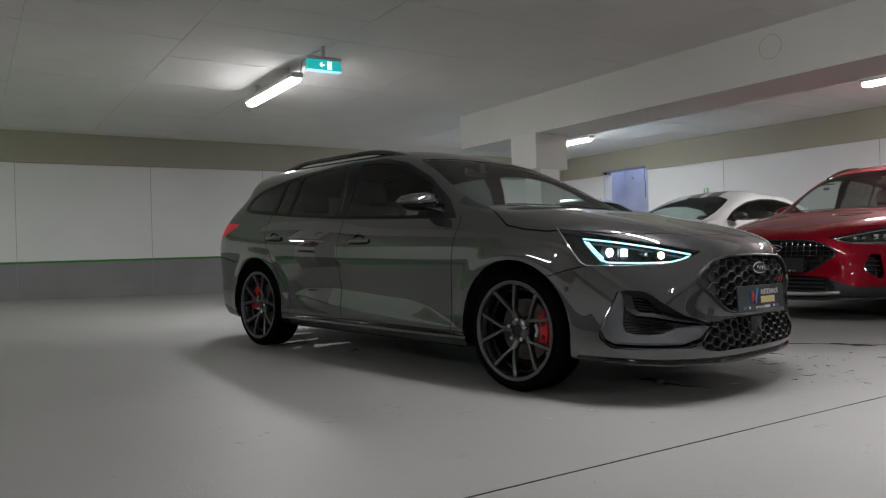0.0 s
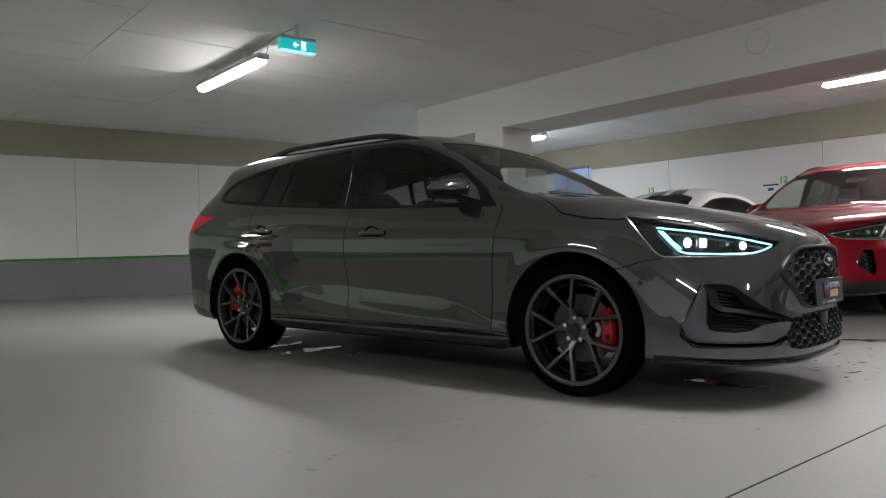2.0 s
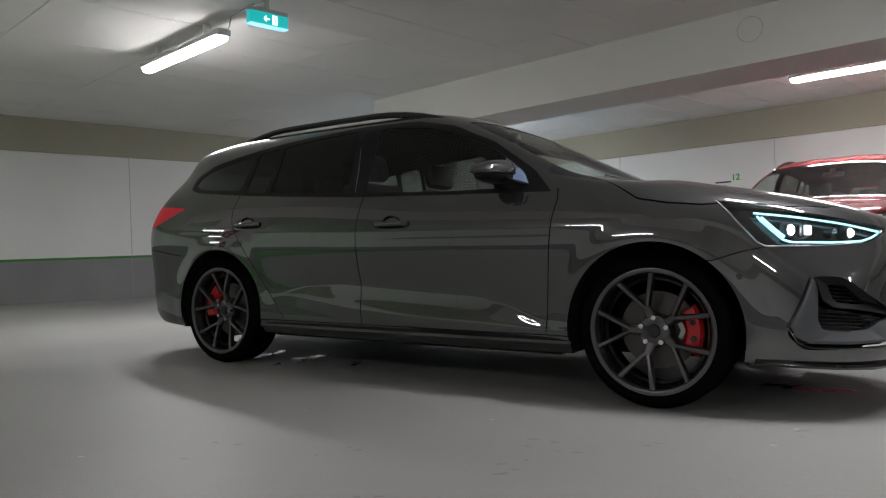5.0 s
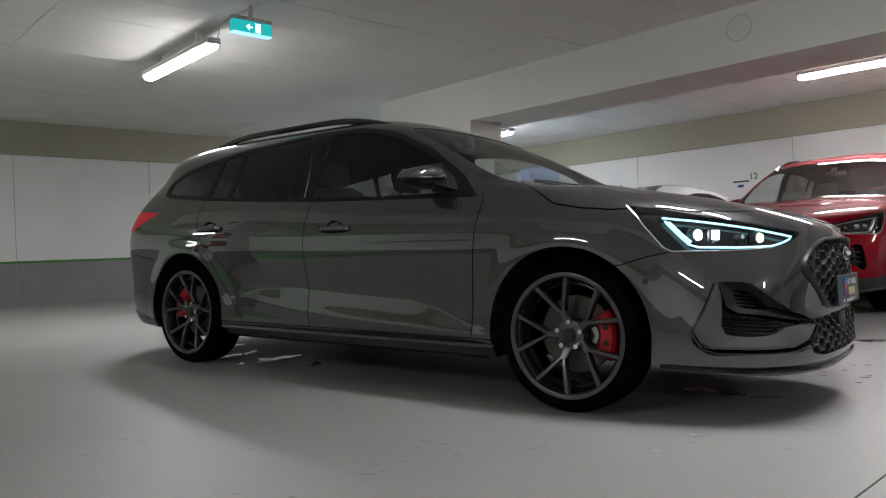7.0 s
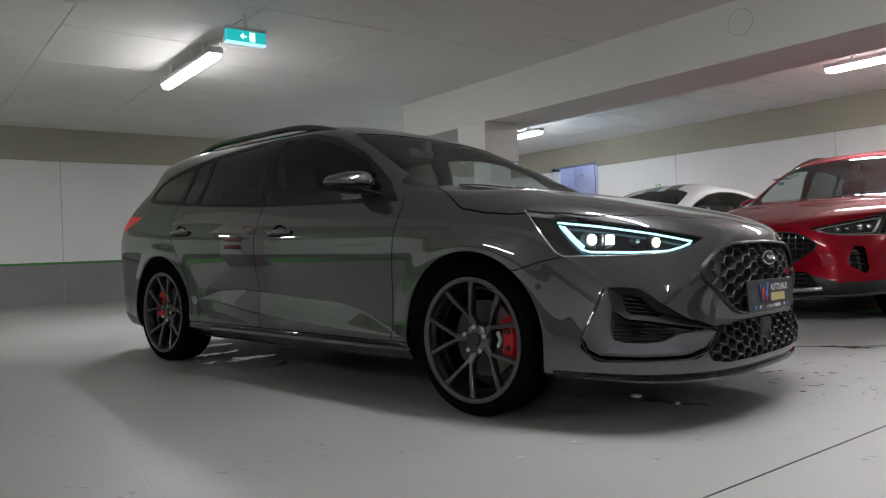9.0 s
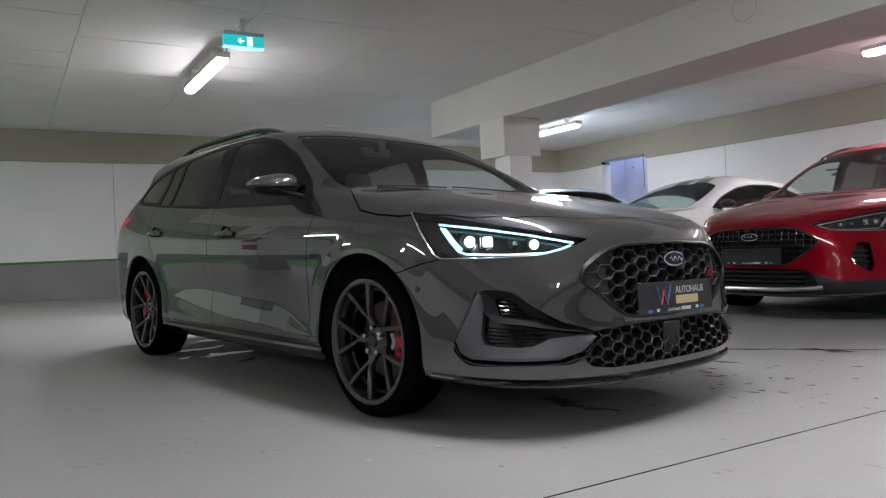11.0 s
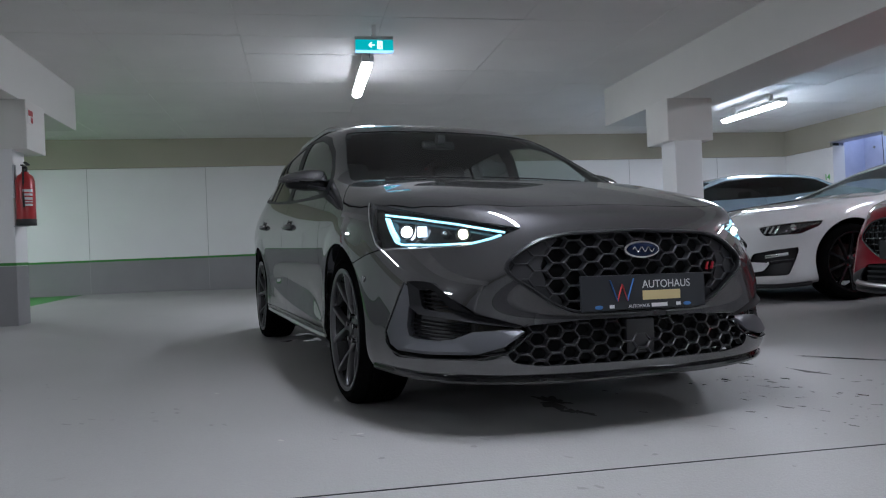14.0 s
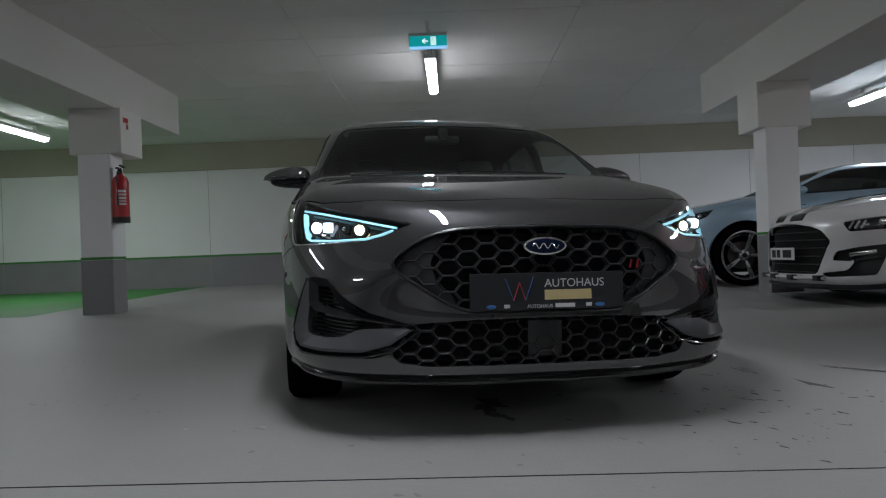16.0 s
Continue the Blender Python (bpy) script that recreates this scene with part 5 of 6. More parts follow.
            brow_i = [(1.222, .524), (1.26, .528), (1.315, .520), (1.362, .490), (1.405, .462), (1.435, .448), (1.42, .444), (1.38, .446), (1.33, .449), (1.262, .456), (1.240, .468), (1.226, .500), (1.222, .524)]
            strip("vent_brow", FIN_BLACK, [(brow_o, -.016), (brow_o, .001), (brow_i, -.012), (brow_i, -.040)], "gloss black brow over the vent", 4)
            for a0, z0, a1, z1, o in ((1.225, .512, 1.345, .504, -.030), (1.230, .497, 1.365, .488, -.030), (1.238, .482, 1.390, .472, -.030), (1.255, .468, 1.415, .458, -.030), (1.175, .418, 1.50, .404, -.026), (1.168, .404, 1.51, .392, -.026), (1.165, .390, 1.50, .380, -.026), (1.168, .376, 1.47, .368, -.026), (1.180, .362, 1.43, .358, -.026)):
                bm2 = bmesh.new()
                sweep(bm2, trail(wrap, [(a0, z0), (a1, z1)], vent_test, o, 6), .014, .006)
                part("vent_slat", mirrored(bm2, s), FIN_BLACK, v0, "black vent slat")
            bm2 = bmesh.new()
            sweep(bm2, trail(wrap, [(1.130, .548), (1.068, .452), (1.004, .360), (1.05, .300), (1.12, .283), (1.30, .281), (1.56, .284), (1.70, .306), (1.79, .372)], vent_test, .000, 5), .012, .008)
            part("vent_lip", mirrored(bm2, s), GLOSS_BLACK, v0, "gloss black lower lip", smooth=True)
        else:
            for z in (.53, .49, .45):
                bm2 = bmesh.new()
                sweep(bm2, trail(wrap, [(1.19, z), (1.345, z)], vent_test, -.02, 6), .014, .008)
                part("vent_slat", mirrored(bm2, s), SATIN_BLACK, v0, "black vent slat")
        # headlight: dark pocket, lens, light guides and projectors
        h0 = panel("headlight", sheet(get("lamp"), (s,), 0.0, sink=0.034), GLOSS_BLACK, car, "slim LED headlight, lit" if lit else "slim LED headlight, unlit")
        ln = panel("lens", sheet(get("lamp"), (s,), 0.006, sink=0.001), LENS_GLASS, h0, "clear lens")
        ln.visible_shadow = False
        guide = LED_WHITE if lit else SILVER
        bm2 = bmesh.new()
        sweep(bm2, trail(wrap, [(.925, .808), (1.15, .788), (1.42, .758), (1.655, .727)], lamp_test, -.010, 6), .008, .010, up=(0, 1, 0))
        part("upper_light_guide", mirrored(bm2, s), guide, h0, "glowing upper light guide" if lit else "", smooth=True)
        bm2 = bmesh.new()
        sweep(bm2, trail(wrap, [(.935, .795), (.985, .742), (1.035, .700), (1.08, .689), (1.30, .686), (1.50, .690), (1.585, .704), (1.64, .718)], lamp_test, -.010, 5), .008, .011, up=(0, 1, 0))
        part("lower_light_guide", mirrored(bm2, s), guide, h0, "glowing lower light guide" if lit else "", smooth=True)
        bm2 = bmesh.new()
        sweep(bm2, trail(wrap, [(.950, .788), (1.0, .740), (1.045, .706)], lamp_test, -.012, 4), .020, .020)
        part("light_fin", mirrored(bm2, s), guide, h0, "broad glowing fin" if lit else "", smooth=True)
        for a, z, r, m in ((1.085, .742, .021, LED_BEAM), (1.33, .733, .010, CHROME), (1.435, .728, .018, LED_WARM)):
            p, n = skin.at(wrap, a, z, lamp_test, -.022), Vector((.95, .30, 0)).normalized()
            bm2 = bmesh.new()
            tube(bm2, p - n * .02, p + n * .010, r * 1.45, 20, r * 1.5)
            part("projector", mirrored(bm2, s), SATIN_BLACK, h0, "black projector barrel", smooth=True)
            bm2 = bmesh.new()
            q = n.to_track_quat("Z", "Y").to_matrix().to_4x4()
            lathe(bm2, [(r, 0.0), (r * .92, .006), (r * .6, .012), (r * .001 + .0005, .014)], 20, "Z")
            bmesh.ops.transform(bm2, matrix=Matrix.Translation(p + n * .009) @ q, verts=bm2.verts[:])
            part("projector_lens", mirrored(bm2, s), m if lit else CHROME, h0, "bright projector lens" if lit else "", smooth=True)
        p, n = skin.at(wrap, 1.19, .740, lamp_test, -.020), Vector((.95, .30, 0)).normalized()
        bm2 = bmesh.new()
        solid(bm2, (-.012, -.018, -.019), (.010, .018, .019), .005, Matrix.Translation(p) @ n.to_track_quat("X", "Z").to_matrix().to_4x4())
        part("led_block", mirrored(bm2, s), LED_DIM if lit else CHROME, h0, "square bright LED block" if lit else "", smooth=True)
        bm2 = bmesh.new()
        solid(bm2, (-.020, -.025, -.025), (-.004, .025, .025), .004, Matrix.Translation(p) @ n.to_track_quat("X", "Z").to_matrix().to_4x4())
        part("led_frame", mirrored(bm2, s), SATIN_BLACK, h0, "black frame of the LED block", smooth=True)
        bm2 = bmesh.new()
        sweep(bm2, trail(wrap, [(.765, .858), (.83, .765), (.90, .688), (.94, .671), (1.2, .671), (1.48, .679)], lamp_test, .0015, 6), .006, .006)
        part("chrome_edge", mirrored(bm2, s), CHROME, h0, "thin chrome edge", smooth=True)
        # front sensor
        p = skin.at(side, 1.70, .555, lambda v: (v[:, 1] > .6), .0)
        bm2 = bmesh.new()
        tube(bm2, p - Vector((0, .01, 0)), p + Vector((0, .0025, 0)), .012, 20)
        part("parking_sensor", mirrored(bm2, s), paint, car, "round parking sensor", smooth=True)
        # mirror
        m0 = new("wing_mirror")
        m0.parent = car
        tagged(m0, "body-coloured wing mirror")
        bm2 = bmesh.new()
        bmesh.ops.create_uvsphere(bm2, u_segments=36, v_segments=20, radius=1.0)
        # boxy shell: full and tall at the inner end, drawn down to a blunt outer tip
        for v in bm2.verts:
            c = Vector([math.copysign(abs(k) ** .72, k) for k in v.co])
            o = (c.y + 1) / 2
            top = .076 - .040 * o ** 1.5
            v.co = Vector((.625 + c.x * ((.095 - .035 * o) if c.x > 0 else .050) - .035 * o, .925 + c.y * .125, 1.034 + (c.z * top if c.z > 0 else c.z * .006)))
        part("mirror_shell", mirrored(bm2, s), paint, m0, "", smooth=True)
        bm2 = bmesh.new()
        bmesh.ops.create_uvsphere(bm2, u_segments=32, v_segments=16, radius=1.0)
        for v in bm2.verts:
            c = Vector([math.copysign(abs(k) ** .72, k) for k in v.co])
            o = (c.y + 1) / 2
            v.co = Vector((.620 + c.x * ((.088 - .034 * o) if c.x > 0 else .044) - .033 * o, .915 + c.y * (.112 if c.z > 0 else .100), 1.026 + c.z * (.006 if c.z > 0 else .046 - .016 * o)))
        part("mirror_bowl", mirrored(bm2, s), TRIM_BLACK, m0, "black lower half of the mirror", smooth=True)
        bm2 = bmesh.new()
        sweep(bm2, [(.655, .90, 1.002), (.675, .85, .992), (.73, .80, .975)], .10, .030)
        sweep(bm2, [(.62, .835, .985), (.70, .84, .980), (.78, .825, .962)], .03, .028)
        part("mirror_foot", mirrored(bm2, s), TRIM_BLACK, m0, "black mirror foot", smooth=True)
        bm2 = bmesh.new()
        sweep(bm2, [(.700, .96, 1.031), (.668, 1.015, 1.031), (.630, 1.043, 1.031), (.590, 1.050, 1.031)], .008, .006)
        part("indicator", mirrored(bm2, s), ALLOY, m0, "slim indicator strip", smooth=True)
        bm2 = bmesh.new()
        solid(bm2, (.558, .86, 1.018), (.566, 1.0, 1.078), .0)
        part("mirror_glass", mirrored(bm2, s), CHROME, m0, "mirror glass")
        # handles
        for d, x, z in (("front_door", 0.0, .815), ("rear_door", -1.085, .846)):
            y0 = skin.at(side, x, z, lambda v: v[:, 1] > .6, 0).y
            bm2 = bmesh.new()
            oval_pts = [(x + .055 * math.cos(a), y0 - .001, z + .042 * math.sin(a)) for a in [2 * math.pi * i / 24 for i in range(24)]]
            top = [bm2.verts.new(p) for p in oval_pts]
            low = [bm2.verts.new((x + (p[0] - x) * .5, y0 - .014, z + (p[2] - z) * .5)) for p in oval_pts]
            out = [bm2.verts.new((x + (p[0] - x) * 1.06, y0 + .0012, z + (p[2] - z) * 1.06)) for p in oval_pts]
            for i in range(24):
                bm2.faces.new((top[i], top[(i + 1) % 24], low[(i + 1) % 24], low[i]))
                bm2.faces.new((out[i], out[(i + 1) % 24], top[(i + 1) % 24], top[i]))
            bm2.faces.new(low)
            part("handle_cup", mirrored(bm2, s), GLOSS_BLACK, doors[d, s], "dark recessed handle cup", smooth=True)
            bm2 = bmesh.new()
            sweep(bm2, [(x - .105, y0 + .004, z), (x - .095, y0 + .016, z), (x - .05, y0 + .028, z), (x, y0 + .031, z), (x + .06, y0 + .027, z), (x + .095, y0 + .016, z), (x + .105, y0 + .004, z)], .018, .030)
            part("door_handle", mirrored(bm2, s), paint, doors[d, s], "body-coloured pull handle", smooth=True)
        # bright window sill line and B pillar strip
        bm2 = bmesh.new()
        sweep(bm2, [skin.at(side, x, z, lambda v: v[:, 1] > .5, .002) for x, z in ((-.285, 1.0), (-.295, 1.12), (-.31, 1.22), (-.33, 1.33))], .0025, .0025, up=(0, 1, 0))
        part("pillar_strip", mirrored(bm2, s), ALLOY, car, "thin bright pillar edge")
        # roof rail
        rail = []
        for i in range(19):
            x = .30 - 1.90 * i / 18
            p = skin.at(above, x, np.interp(x, [-1.5, -.8, .10, .30], [.575, .592, .585, .59]), lambda v: (v[:, 2] > 1.2), 0)
            e = min(1, i / 6.0, (18 - i) / 5.0)
            lift = -.024 + .054 * e * e * (3 - 2 * e)
            rail.append(p + Vector((0, 0, lift if sporty else lift + .022)))
        bm2 = bmesh.new()
        sweep(bm2, rail, .034, .036)
        part("roof_rail", mirrored(bm2, s), GLOSS_BLACK, car, "gloss black roof rail", smooth=True)
        # arch liner
        for cx in (1.35, -1.35):
            bm2 = bmesh.new()
            r = ARCH_R + .012
            rows = []
            for i in range(25):
                a = radians(-18 + 216 * i / 24)
                rows.append([bm2.verts.new((cx + r * math.cos(a), y, .325 + r * math.sin(a))) for y in (.50, .60, .87)])
            for p, q in zip(rows, rows[1:]):
                for k in (0, 1):
                    bm2.faces.new((p[k], q[k], q[k + 1], p[k + 1]))
            bm2.faces.new([r_[0] for r_ in rows])
            part("arch_liner", mirrored(bm2, s), GAP_BLACK, car, "black wheel arch liner")
            if not sporty:
                bm2 = bmesh.new()
                pts = [skin.at(side, cx + (ARCH_R + .022) * math.cos(a), .325 + (ARCH_R + .022) * math.sin(a), lambda v: v[:, 1] > .6, .004) for a in [radians(-8 + 196 * i / 28) for i in range(29)]]
                sweep(bm2, pts, .016, .05, up=(0, 1, 0))
                part("arch_cladding", mirrored(bm2, s), SATIN_BLACK, car, "black arch cladding", smooth=True)
        # side skirt
        bm2 = bmesh.new()
        rows = []
        for i in range(25):
            x = .99 - 1.97 * i / 24
            e = .012 * (abs(x) / 1.0) ** 6
            rows.append([bm2.verts.new((x, y, z)) for y, z in ((.862, .268), (.905 - e, .262), (.912 - e, .250), (.905 - e, .240), (.86, .205), (.80, .20))])
        for p, q in zip(rows, rows[1:]):
            for k in range(5):
                bm2.faces.new((p[k], q[k], q[k + 1], p[k + 1]))
        part("side_skirt", mirrored(bm2, s), paint if sporty else SATIN_BLACK, car, "side skirt blade", smooth=True)

    # splitter and underbody
    bm2 = bmesh.new()
    edge = [Vector(p) for p in grid[0] if p[0] > 1.74]
    loop = [Vector((p.x, -p.y, p.z)) for p in reversed(edge[1:])] + edge
    rows = []
    for p in loop:
        q = (abs(p.y) / .85)
        d = Vector((1, 0, 0)).lerp(Vector((.2, math.copysign(.6, p.y), 0)), q ** 3).normalized()
        o = .011 * (1 - q ** 8) + .002
        rows.append([bm2.verts.new(p + d * k * o + Vector((0, 0, dz)) + d * e) for k, e, dz in ((0, .006, .022), (1, .012, .012), (1, .014, .002), (1, .006, -.008), (0, -.06, -.012))])
    for p, q in zip(rows, rows[1:]):
        for k in range(4):
            bm2.faces.new((p[k], p[k + 1], q[k + 1], q[k]))
    part("splitter", bm2, GLOSS_BLACK if sporty else SATIN_BLACK, car, "black front splitter lip", smooth=True)
    bm2 = bmesh.new()
    solid(bm2, (-1.9, -.55, .18), (2.05, .62, .215), .02)
    solid(bm2, (-.92, -.84, .19), (.92, .84, .23), .01)
    part("underbody", bm2, GAP_BLACK, car, "dark underbody")
    # bonnet emblem line, wipers, inner mirror
    bm2 = bmesh.new()
    for y0, y1 in ((.50, -.05), (-.12, -.60)):
        pts = [skin.at(front, abs(y0 + (y1 - y0) * i / 8), 1.030 + .008 * i / 8 - .03 * (abs(y0 + (y1 - y0) * i / 8) / .7) ** 2, lambda v: (v[:, 0] > .6) & (v[:, 0] < 1.1), .004) for i in range(9)]
        pts = [Vector((p.x, y0 + (y1 - y0) * i / 8, p.z)) for i, p in enumerate(pts)]
        sweep(bm2, pts, .008, .007)
    part("wiper", bm2, SATIN_BLACK, car, "black wiper arms", smooth=True)
    bm2 = bmesh.new()
    solid(bm2, (.20, -.11, 1.285), (.225, .11, 1.34), .02)
    solid(bm2, (.22, -.028, 1.31), (.28, .028, 1.375), .012)
    part("inner_mirror", bm2, SATIN_BLACK, car, "black inner mirror", smooth=True)
    build_cabin(car)
    spokes = V_SPOKES if sporty else [(60 * i + d * 7, 60 * i + d * 12, .014, .012, .2, 1.0) for i in range(6) for d in (-1, 1)]
    for x in (1.35, -1.35):
        for s in (1, -1):
            turn = pose(x, s * (.90 - .1125), .323, 0, 0 if x > 0 else 17, 180 if s > 0 else 0)
            build_wheel(car, turn, spokes, ALLOY, ((66, 2) if (s < 0) == (x > 0) else (66, 178)) if sporty else None)
    bm.free()
    return car


CAR = Matrix(((0.9838, -0.17901, 0.00936, 0), (0.17879, 0.98367, 0.02065, 0), (-0.0129, -0.01864, 0.99974, 0), (0, 0, 0, 1)))
build_hatch("estate_car", CAR, GREY_PAINT, "glossy dark grey sporty estate car with lit headlights")
build_hatch("crossover_car", pose(0.56, 5.42, floor_z(0.56, 3.6), 0, 0, -90), RED_PAINT, "glossy red crossover hatchback parked in a bay", sporty=False, lit=False, detail=False)
# ---- the other parked cars ----
def net(xs, ys, zs):
    return list(zip(xs, ys, zs))


def shifted(a, d):
    return [p + q for p, q in zip(a, d)]


def coupe_lines():
    X = [2.33, 2.31, 2.22, 2.07, 1.84, 1.62, 1.36, .96, .3, -.25, -.85, -1.36, -1.75, -2.15, -2.32, -2.36]
    Y = [0, .32, .60, .81, .915, .945, .955, .93, .92, .92, .93, .955, .94, .86, .55, 0]
    low = net([x - .04 if x > 0 else x + .03 for x in X], [y * .96 for y in Y], [.15] * 4 + [.17, .19] + [.2] * 6 + [.24, .27, .28, .28])
    sill = net(X, Y, [.24] * 5 + [.27] * 7 + [.33, .36, .37, .37])
    waist = net([x - .01 if x > 1.5 else x for x in X], [y * .985 for y in Y], [.48] * 5 + [.5] * 7 + [.55, .58, .6, .6])
    char = net([x - .02 if x > 1.5 else x + (.03 if x < -2 else 0) for x in X], [y * .995 for y in Y], [.66, .66, .67, .69, .71, .73, .75, .76, .76, .77, .79, .81, .83, .85, .87, .87])
    belt = net(shifted(X, [-.07, -.08, -.12, -.15, -.14, -.08, 0, 0, 0, 0, 0, 0, 0, .05, .1, .1]), shifted(Y, [0, -.02, -.05, -.08, -.09, -.08, -.075, -.07, -.08, -.085, -.08, -.08, -.10, -.12, -.08, 0]), [.77, .775, .79, .82, .85, .87, .895, .925, .94, .955, .975, .99, .99, .98, .98, .98])
    mid = net([2.18, 2.14, 2.0, 1.82, 1.62, 1.48, 1.30, .86, .14, -.35, -.9, -1.30, -1.68, -1.98, -2.12, -2.16], [0, .3, .5, .64, .72, .74, .755, .78, .74, .735, .72, .69, .66, .6, .4, 0], [.80, .81, .835, .865, .89, .908, .930, .962, 1.13, 1.17, 1.165, 1.13, 1.06, 1.03, 1.02, 1.02])
    rail = net([2.12, 2.06, 1.90, 1.70, 1.50, 1.38, 1.22, .84, -.02, -.4, -.9, -1.25, -1.6, -1.88, -2.0, -2.04], [0, .2, .34, .44, .48, .5, .52, .56, .585, .58, .56, .53, .5, .42, .3, 0], [.83, .84, .87, .90, .923, .938, .954, .982, 1.30, 1.335, 1.31, 1.24, 1.13, 1.06, 1.045, 1.04])
    roof = net([2.05, 1.98, 1.82, 1.62, 1.44, 1.32, 1.16, .78, -.10, -.42, -.9, -1.2, -1.52, -1.8, -1.95, -2.04], [0] * 16, [.855, .868, .895, .925, .945, .957, .970, .995, 1.345, 1.378, 1.36, 1.29, 1.17, 1.085, 1.06, 1.045])
    return [low, sill, waist, char, belt, mid, rail, roof]


def suv_lines():
    X = [2.30, 2.27, 2.17, 2.03, 1.86, 1.70, 1.49, 1.05, .35, -.25, -.9, -1.49, -1.85, -2.18, -2.32, -2.36]
    Y = [0, .3, .56, .76, .88, .92, .935, .925, .92, .92, .925, .935, .91, .82, .5, 0]
    low = net([x - .05 if x > 0 else x + .04 for x in X], [y * .95 for y in Y], [.22] * 12 + [.27, .3, .32, .32])
    sill = net(X, Y, [.34] * 12 + [.38, .42, .43, .43])
    waist = net(X, [y * .985 for y in Y], [.58] * 12 + [.62, .65, .66, .66])
    char = net([x - .03 if x > 1.6 else x + (.03 if x < -2 else 0) for x in X], [y * .995 for y in Y], [.78, .78, .79, .81, .83, .85, .87, .88, .88, .89, .91, .95, .97, .97, .97, .97])
    belt = net(shifted(X, [-.07, -.08, -.11, -.13, -.12, -.07, 0, 0, 0, 0, 0, 0, 0, .05, .08, .08]), shifted(Y, [0, -.02, -.05, -.08, -.09, -.09, -.085, -.07, -.07, -.07, -.075, -.08, -.10, -.12, -.08, 0]), [.88, .885, .90, .93, .955, .97, .99, 1.03, 1.05, 1.07, 1.10, 1.14, 1.17, 1.17, 1.15, 1.15])
    mid = net([2.22, 2.17, 2.03, 1.88, 1.72, 1.58, 1.42, 1.0, .46, -.25, -.75, -1.08, -1.36, -1.55, -1.64, -1.68], [0, .28, .46, .6, .68, .71, .74, .79, .785, .785, .775, .75, .70, .60, .40, 0], [.91, .92, .945, .975, 1.0, 1.02, 1.045, 1.085, 1.225, 1.26, 1.27, 1.27, 1.265, 1.255, 1.25, 1.245])
    rail = net([2.15, 2.08, 1.94, 1.78, 1.62, 1.5, 1.34, .96, .34, -.3, -.68, -.95, -1.14, -1.26, -1.31, -1.33], [0, .2, .33, .42, .46, .48, .5, .57, .64, .645, .635, .615, .58, .49, .32, 0], [.935, .945, .975, 1.005, 1.03, 1.05, 1.075, 1.115, 1.365, 1.425, 1.428, 1.418, 1.402, 1.39, 1.38, 1.375])
    roof = net([2.08, 2.0, 1.86, 1.7, 1.54, 1.42, 1.26, .86, .26, -.32, -.68, -.93, -1.12, -1.24, -1.30, -1.33], [0] * 16, [.955, .968, 1.0, 1.03, 1.055, 1.07, 1.095, 1.135, 1.40, 1.453, 1.455, 1.442, 1.422, 1.405, 1.39, 1.38])
    return [low, sill, waist, char, belt, mid, rail, roof]


COUPE = dict(lines=coupe_lines, base=1.36, wheel=.345, arch=.398, track=.925, dash=(.2, .93), bench=-.95, seat_drop=-.06,
             dlo=[(.62, .962), (.34, 1.10), (.04, 1.205), (-.25, 1.245), (-.6, 1.245), (-.9, 1.20), (-1.12, 1.13), (-1.10, 1.035), (-.6, .99), (.2, .962)],
             screen=[(-.2, 1.012), (.5, .995), (.68, .972), (.62, 1.11), (.52, 1.25), (.3, 1.308), (-.2, 1.325)], screen_x=(-.2, .95),
             lamp=[(.73, .728), (1.05, .718), (1.30, .702), (1.465, .686), (1.43, .640), (1.385, .604), (1.0, .607), (.77, .682)],
             grille=[(-.2, .705), (.09, .700), (.38, .668), (.52, .628), (.605, .530), (.575, .487), (.48, .255), (-.2, .25)],
             intake=[(1.60, .372), (1.555, .445), (1.28, .478), (.99, .498), (1.04, .385), (1.12, .248), (1.68, .230), (1.745, .265), (1.42, .289), (1.335, .362)],
             hood=[(2.20, -.3), (2.18, .2), (2.05, .50), (1.75, .70), (1.3, .745), (.95, .74), (.88, .5), (.82, -.3)],
             door=([(.2, .80), (.6, .86), (.95, .80)], [(.2, -.55), (.6, -.62), (1.0, -.58)]), stripes=True)
SUV = dict(lines=suv_lines, base=1.49, wheel=.365, arch=.415, track=.905, dash=(.40, 1.08), bench=-1.05, seat_drop=.12,
           dlo=[(.98, 1.065), (.62, 1.235), (.30, 1.345), (-.1, 1.380), (-.5, 1.386), (-.85, 1.374), (-1.10, 1.345), (-1.26, 1.28), (-1.36, 1.215), (-1.1, 1.175), (-.5, 1.115), (.3, 1.085)],
           screen=[(-.2, 1.15), (.5, 1.13), (.72, 1.095), (.68, 1.22), (.62, 1.33), (.3, 1.37), (-.2, 1.385)], screen_x=(0, 1.1),
           lamp=[(1.02, .93), (1.3, .90), (1.62, .85), (1.60, .80), (1.3, .79), (1.08, .84)],
           grille=[(-.2, .80), (.40, .78), (.50, .70), (.42, .55), (-.2, .53)],
           intake=[(1.18, .50), (1.6, .48), (1.62, .36), (1.2, .36)],
           hood=[(2.16, -.3), (2.12, .25), (1.95, .52), (1.7, .70), (1.3, .76), (1.02, .76), (.98, .5), (.92, -.3)],
           door=([(.3, .95), (.7, 1.0), (1.05, 1.0)], [(.3, -.25), (.7, -.27), (1.1, -.25)]), stripes=False)


